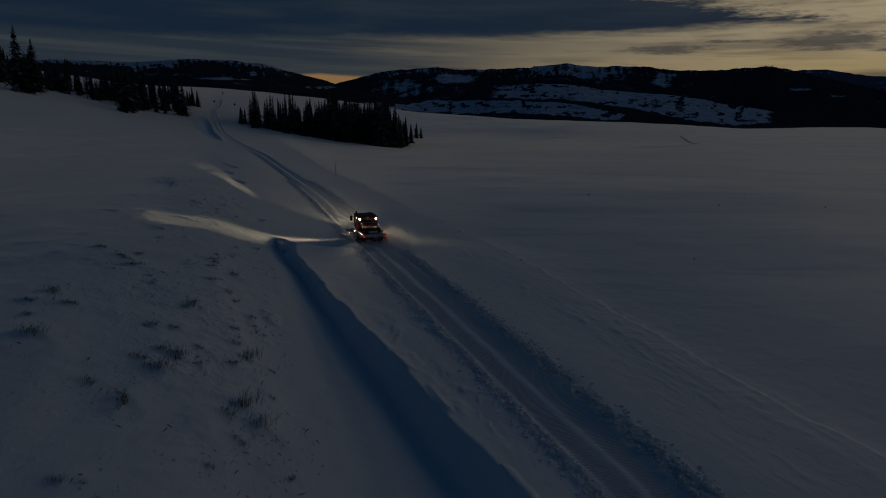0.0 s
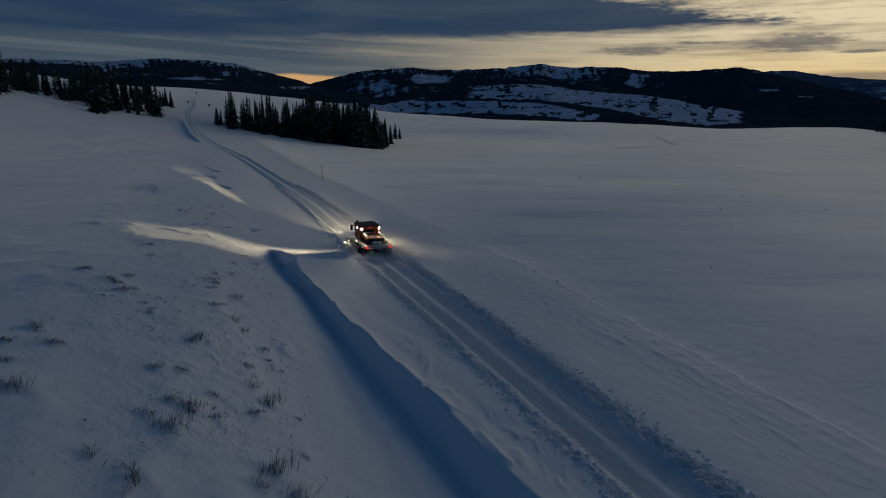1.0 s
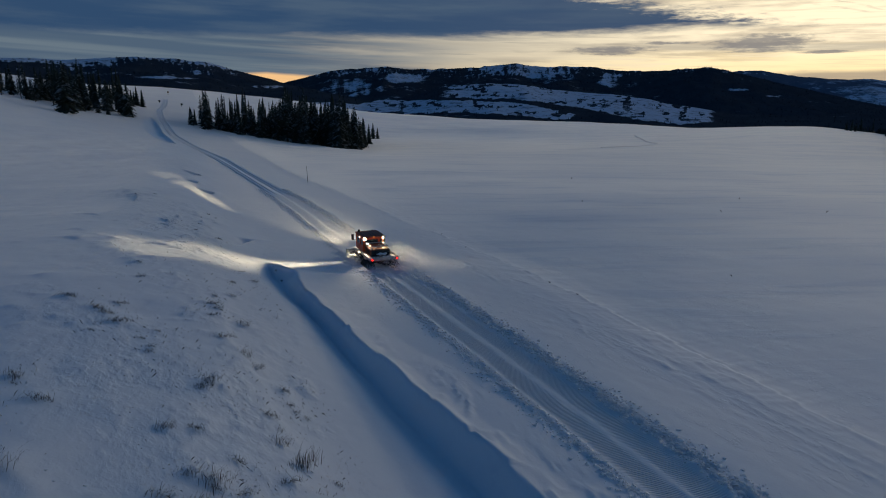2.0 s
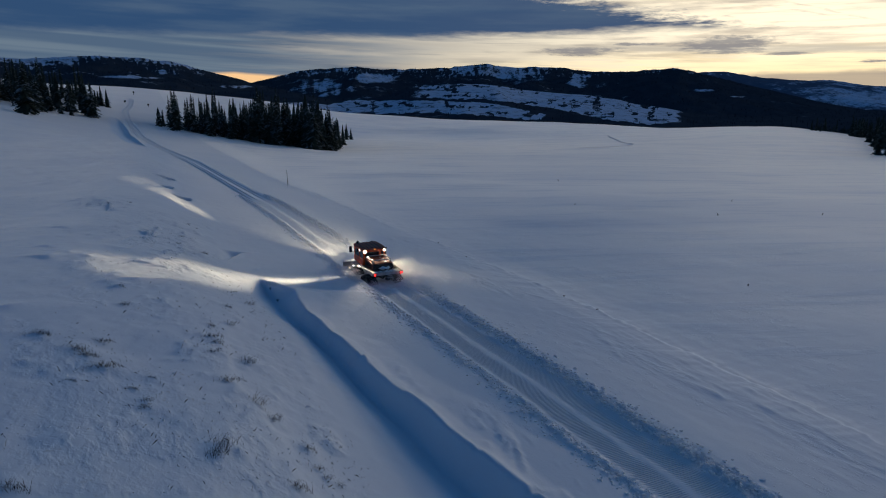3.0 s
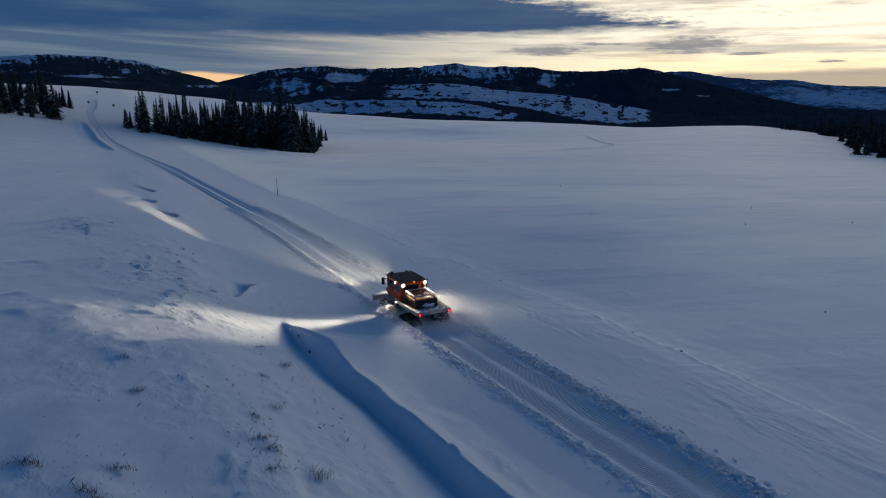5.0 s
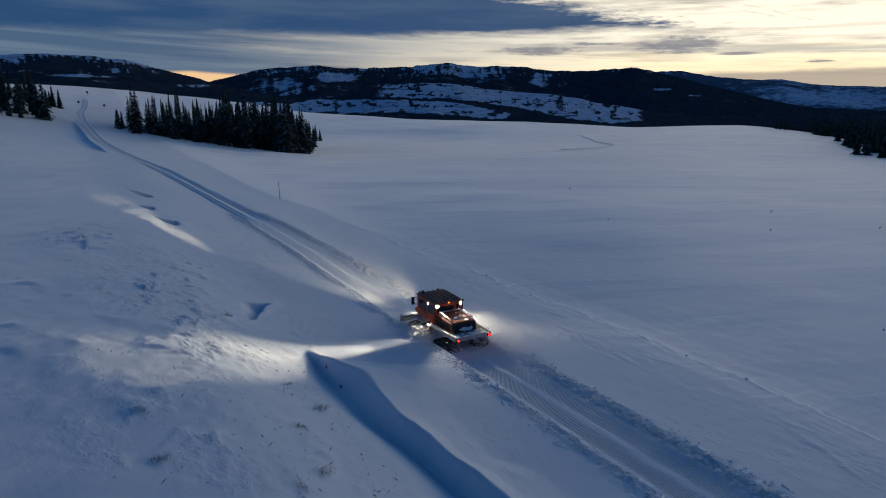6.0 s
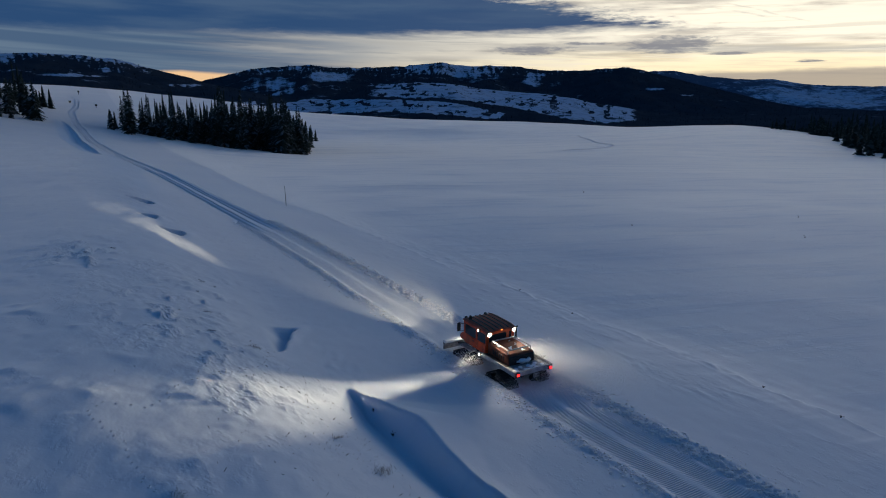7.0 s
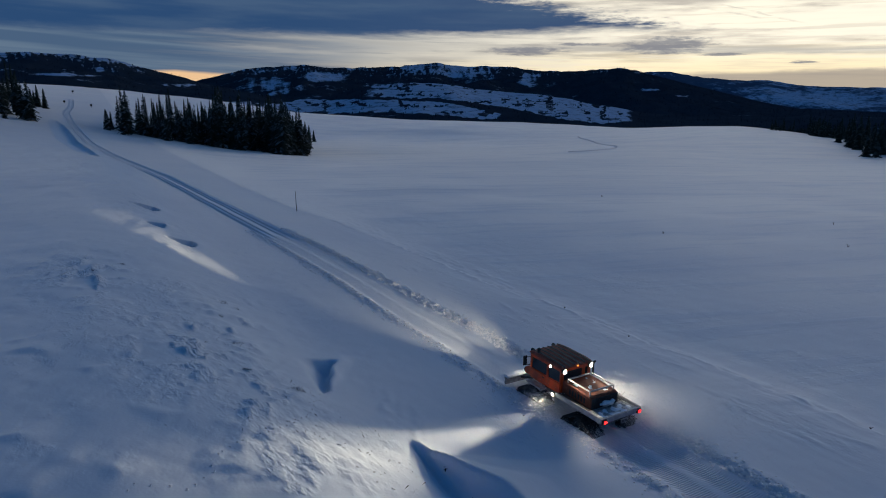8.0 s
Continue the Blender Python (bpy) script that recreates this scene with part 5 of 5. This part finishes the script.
STRAW = plain("dry_grass", (0.052, 0.040, 0.029), 0.85, vary=0.5, scale=4)
TWIG = plain("dark_twig", (0.035, 0.028, 0.024), 0.9, vary=0.4, scale=5)


def grass_tuft(seed, blades, tall, wide, arc):
    rnd = random.Random(seed)
    verts, faces = [], []
    for k in range(blades):
        x = wide * rnd.uniform(-1, 1) * (0.3 + 0.7 * rnd.random())
        y = -0.55 * x * x / wide + rnd.gauss(0, 0.09 * wide) if arc else rnd.gauss(0, 0.30 * wide)
        lean, h = rnd.uniform(0.3, 1.9) if arc else rnd.uniform(0.15, 1.3), tall * rnd.uniform(0.2, 1.1)
        d = rnd.random() * 6.283 if arc else rnd.gauss(0.4, 0.5)
        w = rnd.uniform(0.0026, 0.0052)
        b = len(verts)
        px, py = -math.sin(d) * w, math.cos(d) * w
        for f, ww in ((-0.12, 1.0), (0.45, 0.8), (0.8, 0.5)):
            ox, oy, oz = math.cos(d) * lean * h * f * f, math.sin(d) * lean * h * f * f, h * f
            verts += [(x + ox - px * ww, y + oy - py * ww, oz), (x + ox + px * ww, y + oy + py * ww, oz)]
        verts.append((x + math.cos(d) * lean * h, y + math.sin(d) * lean * h, h * 0.95))
        faces += [(b, b + 1, b + 3, b + 2), (b + 2, b + 3, b + 5, b + 4), (b + 4, b + 5, b + 6)]
    ob = raw_mesh("grass_tuft", verts, faces, STRAW)
    return tagged(ob, "dry brown grass tuft poking through the snow", "grass", "tufts on the bank")


def scatter_tufts():
    kinds = [grass_tuft(k, n, h, w, arc) for k, n, h, w, arc in ((1, 100, 0.24, 0.40, False), (2, 130, 0.15, 0.6, True), (3, 130, 0.27, 0.46, False), (4, 90, 0.13, 0.40, True))]
    rnd = random.Random(12)
    for i, (s, v, size) in enumerate(TUFTS):
        k = i if i < 4 else rnd.choice((0, 2, 1, 3) if s < 28 else (1, 3, 1, 0))
        m = pose(*spot_sv(s, v, -0.01), 0, 0, HEADING + rnd.gauss(-25, 22)) @ Matrix.Scale(min(1.2, max(0.45, size)) * (1.05 if s < 29 else 1.0), 4)
        ob = kinds[k] if i < 4 else copy_thing(kinds[k], pose(0, 0, 0))
        ob.matrix_basis = m


scatter_tufts()


def bank_bits():
    """Short stubble and crumbs of crust strewn over the bank."""
    rnd = random.Random(91)
    near_tufts = [t for t in TUFTS if t[0] < 62]
    spots = []
    for k in range(3600):
        if rnd.random() < 0.6:
            s, v, size = rnd.choice(near_tufts)
            s, v = s + rnd.gauss(0, 0.9), v + rnd.gauss(0, 0.6)
        else:
            s, v = rnd.uniform(12, 52), -8.0 - abs(rnd.gauss(0, 3.0))
        spots.append((s, min(v, -7.6)))
    ss, vv = np.array([p[0] for p in spots]), np.array([p[1] for p in spots])
    zz = ground_height(ss, vv)[0]
    keep = fbm(ss / 2.2, vv / 1.4, 191, 3) > -0.02
    blades, crumbs = ([], []), ([], [])
    for (s, v), z, ok in zip(spots, zz, keep):
        if not ok:
            continue
        x, y = sv(s, v)
        if rnd.random() < 0.3:
            verts, faces = blades
            h, d, w, lean = rnd.uniform(0.03, 0.13), rnd.random() * 6.283, rnd.uniform(0.0012, 0.0028), rnd.uniform(0.2, 1.6)
            b = len(verts)
            px, py = -math.sin(d) * w, math.cos(d) * w
            ox, oy = math.cos(d) * lean * h, math.sin(d) * lean * h
            verts += [(x - px, y - py, z - 0.02), (x + px, y + py, z - 0.02), (x + 0.5 * ox + px, y + 0.5 * oy + py, z + 0.7 * h), (x + ox, y + oy, z + h)]
            faces += [(b, b + 1, b + 2), (b, b + 2, b + 3)]
        else:
            verts, faces = crumbs
            r = 0.012 + 0.035 * rnd.random() ** 3
            b = len(verts)
            verts += [(x + rnd.gauss(0, r), y + rnd.gauss(0, r), z - 0.3 * r) for _ in range(3)]
            verts.append((x + rnd.gauss(0, 0.4 * r), y + rnd.gauss(0, 0.4 * r), z + 1.3 * r))
            faces += [(b, b + 1, b + 3), (b + 1, b + 2, b + 3), (b + 2, b, b + 3)]
    tagged(raw_mesh("grass_stubble", *blades, STRAW), "short dry grass stubble poking through the snowy bank", "grass", kind="stuff")
    tagged(raw_mesh("crust_crumbs", *crumbs, CLOD), "small crumbs of wind crust on the snowy bank", "snow", kind="stuff")


bank_bits()


def twig_bush(s, v, tall, seed, label):
    rnd = random.Random(seed)
    bm = bmesh.new()
    for k in range(7):
        a, lean = rnd.random() * 6.283, rnd.uniform(0.1, 0.7)
        h = 0.6 * tall * rnd.uniform(0.5, 1.0)
        top = Vector((math.cos(a) * lean * h, math.sin(a) * lean * h, h))
        rod(bm, (0, 0, -0.08), top * 0.6, 0.011, 4)
        rod(bm, top * 0.6, top + Vector((rnd.uniform(-0.08, 0.08), rnd.uniform(-0.08, 0.08), 0)), 0.007, 4)
    ob = link_mesh("twig_bush", bm, TWIG)
    ob.matrix_world = pose(*spot_sv(s, v))
    tagged(ob, label, "shrub", "twigs on the snowfield")


for k, (s_, v_, h_) in enumerate(((102.3, 53, 0.7), (77.5, 37.7, 0.4), (71.7, 60.1, 0.6), (64.2, 48.7, 0.5), (59.4, 61.1, 0.5), (41.8, 26.0, 0.25), (44.1, 11.2, 0.18),
                                  (49.5, 2.3, 0.35), (40.5, 11.0, 0.18), (56.8, 10.6, 0.15), (48.0, -7.0, 0.25), (46.5, -6.9, 0.3), (62.5, 10.7, 0.15))):
    twig_bush(s_, v_, h_, 60 + k, "bare dark twigs sticking out of the snow")


def marker_pole():
    root = new("marker_pole")
    root.matrix_world = pose(-18.8, 105.9, height_at(-18.8, 105.9), 1, -1.5, 0)
    tagged(root, "thin dark wooden trail marker pole standing in the snow", "pole")
    part("shaft", rod(bmesh.new(), (0, 0, -0.3), (0, 0, 2.5), 0.028, 8), TWIG, root)
    part("sleeve", rod(bmesh.new(), (0, 0, 0.2), (0, 0, 1.0), 0.042, 8), TWIG, root)


marker_pole()


def trail_sign(az, r, tall):
    x, y = CENTRE[0] + r * math.sin(radians(az)), CENTRE[1] + r * math.cos(radians(az))
    root = new("trail_sign")
    root.matrix_world = pose(x, y, height_at(x, y), 0, 0, 20)
    tagged(root, "small dark sign on a post beside the trail", "sign", "signs on the rise")
    part("post", rod(bmesh.new(), (0, 0, -0.3), (0, 0, tall), 0.09, 8), TWIG, root)
    part("board", box(bmesh.new(), -0.5, 0.5, -0.06, 0.0, tall - 0.9, tall + 0.1, 0.02), TWIG, root)


trail_sign(-18.9, 480, 2.4)
trail_sign(-17.9, 390, 1.6)
trail_sign(-19.6, 400, 1.4)


def snow_spray():
    """Fine snow thrown up by the belts."""
    rnd = random.Random(77)
    x0, y0, z0 = spot_sv(49.9, 0.10)
    turn = pose(x0, y0, z0, 0, 0, HEADING)
    verts, faces = [], []
    for cx, cy, cz, sx, sy, sz, count in ((1.7, -0.8, 0.2, 0.5, 1.2, 0.60, 40000), (1.5, -2.9, 0.1, 0.5, 0.8, 0.50, 50000), (0.0, -3.1, 0.0, 0.9, 0.6, 0.25, 20000),
                                          (-1.5, 0.3, 0.1, 0.32, 0.5, 0.32, 26000), (2.2, -3.5, 0.0, 1.0, 1.2, 0.30, 34000), (2.5, -2.2, 0.1, 0.8, 1.1, 0.50, 36000), (-0.9, -2.7, 0.0, 0.3, 0.5, 0.20, 10000)):
        for k in range(count):
            p = turn @ Vector((cx + rnd.gauss(0, sx), cy + rnd.gauss(0, sy), cz + abs(rnd.gauss(0, sz))))
            r = 0.004 + 0.007 * rnd.random() ** 2
            b = len(verts)
            for _ in range(3):
                verts.append((p.x + r * rnd.gauss(0, 1), p.y + r * rnd.gauss(0, 1), p.z + r * rnd.gauss(0, 1)))
            faces.append((b, b + 1, b + 2))
    tagged(raw_mesh("snow_spray", verts, faces, SPRAY), "fine white snow flung up round the tracks", "snow", kind="stuff")


snow_spray()


def animal_tracks():
    """A line of small prints crossing the bank."""
    cross = [(28.5, -16.4), (28.1, -14.8), (28.3, -13.3), (28.6, -11.7), (28.2, -10.3), (28.5, -9.1), (28.9, -7.8)]
    line = [(41.1, -13.9), (41.1, -14.3), (41.6, -14.8), (42.5, -15.0), (43.4, -15.2), (44.6, -15.3), (45.5, -15.7), (46.6, -16.1), (47.1, -15.7), (46.7, -14.7), (47.4, -14.0),
            (48.2, -13.7), (48.9, -13.1), (49.5, -12.1), (50.2, -11.4), (51.1, -10.5), (52.4, -9.7), (53.8, -9.5), (53.4, -10.2)]
    rnd = random.Random(5)
    verts, faces = [], []
    for (sa, va), (sb, vb) in list(zip(line, line[1:])) + list(zip(cross, cross[1:])):
        n = max(2, int(math.hypot(sb - sa, vb - va) / 0.27))
        for k in range(n):
            f = k / n
            x, y, z = spot_sv(sa + (sb - sa) * f + rnd.uniform(-0.07, 0.07), va + (vb - va) * f + rnd.uniform(-0.07, 0.07))
            b, size = len(verts), rnd.uniform(0.75, 1.15)
            for r, h in ((0.050, -0.010), (0.032, 0.008), (0.02, -0.012)):
                for i in range(8):
                    a = i * math.pi / 4
                    verts.append((x + r * size * math.cos(a), y + 1.3 * r * size * math.sin(a), z + h + rnd.uniform(-0.003, 0.003)))
            for ring in (0, 8):
                for i in range(8):
                    faces.append((b + ring + i, b + ring + (i + 1) % 8, b + ring + 8 + (i + 1) % 8, b + ring + 8 + i))
            faces.append(tuple(b + 16 + i for i in range(8)))
    tagged(raw_mesh("animal_tracks", verts, faces, CLOD), "two lines of small animal prints across the snowy bank", "tracks", kind="stuff")


animal_tracks()


def ski_track():
    """A faint packed line that bends over the far snowfield."""
    line = [(21.93, 470), (22.6, 400), (23.2, 345), (23.8, 320), (24.25, 305), (24.25, 288), (23.94, 272), (22.8, 258), (21.28, 246), (19.5, 240)]
    at = [i / 8 for i in range(8 * (len(line) - 1) + 1)]
    az = soft_curve(list(range(len(line))), [p[0] for p in line], 0.8)
    far = soft_curve(list(range(len(line))), [p[1] for p in line], 0.8)
    pts = [Vector((CENTRE[0] + far(k) * math.sin(radians(az(k))), CENTRE[1] + far(k) * math.cos(radians(az(k))))) for k in at]
    verts, faces = [], []
    for i, p in enumerate(pts):
        way = (pts[min(i + 1, len(pts) - 1)] - pts[max(i - 1, 0)]).normalized()
        for off, up in ((-0.7, -0.05), (-0.35, 0.13), (0.0, -0.02), (0.35, 0.13), (0.7, -0.05)):
            x, y = p.x - way.y * off, p.y + way.x * off
            verts.append((x, y, height_at(x, y) + up))
        if i:
            b = 5 * (i - 1)
            faces += [(b + k, b + k + 1, b + k + 6, b + k + 5) for k in range(4)]
    tagged(raw_mesh("ski_track", verts, faces, CLOD), "thin packed ski track across the far snowfield", "tracks", kind="stuff")


ski_track()
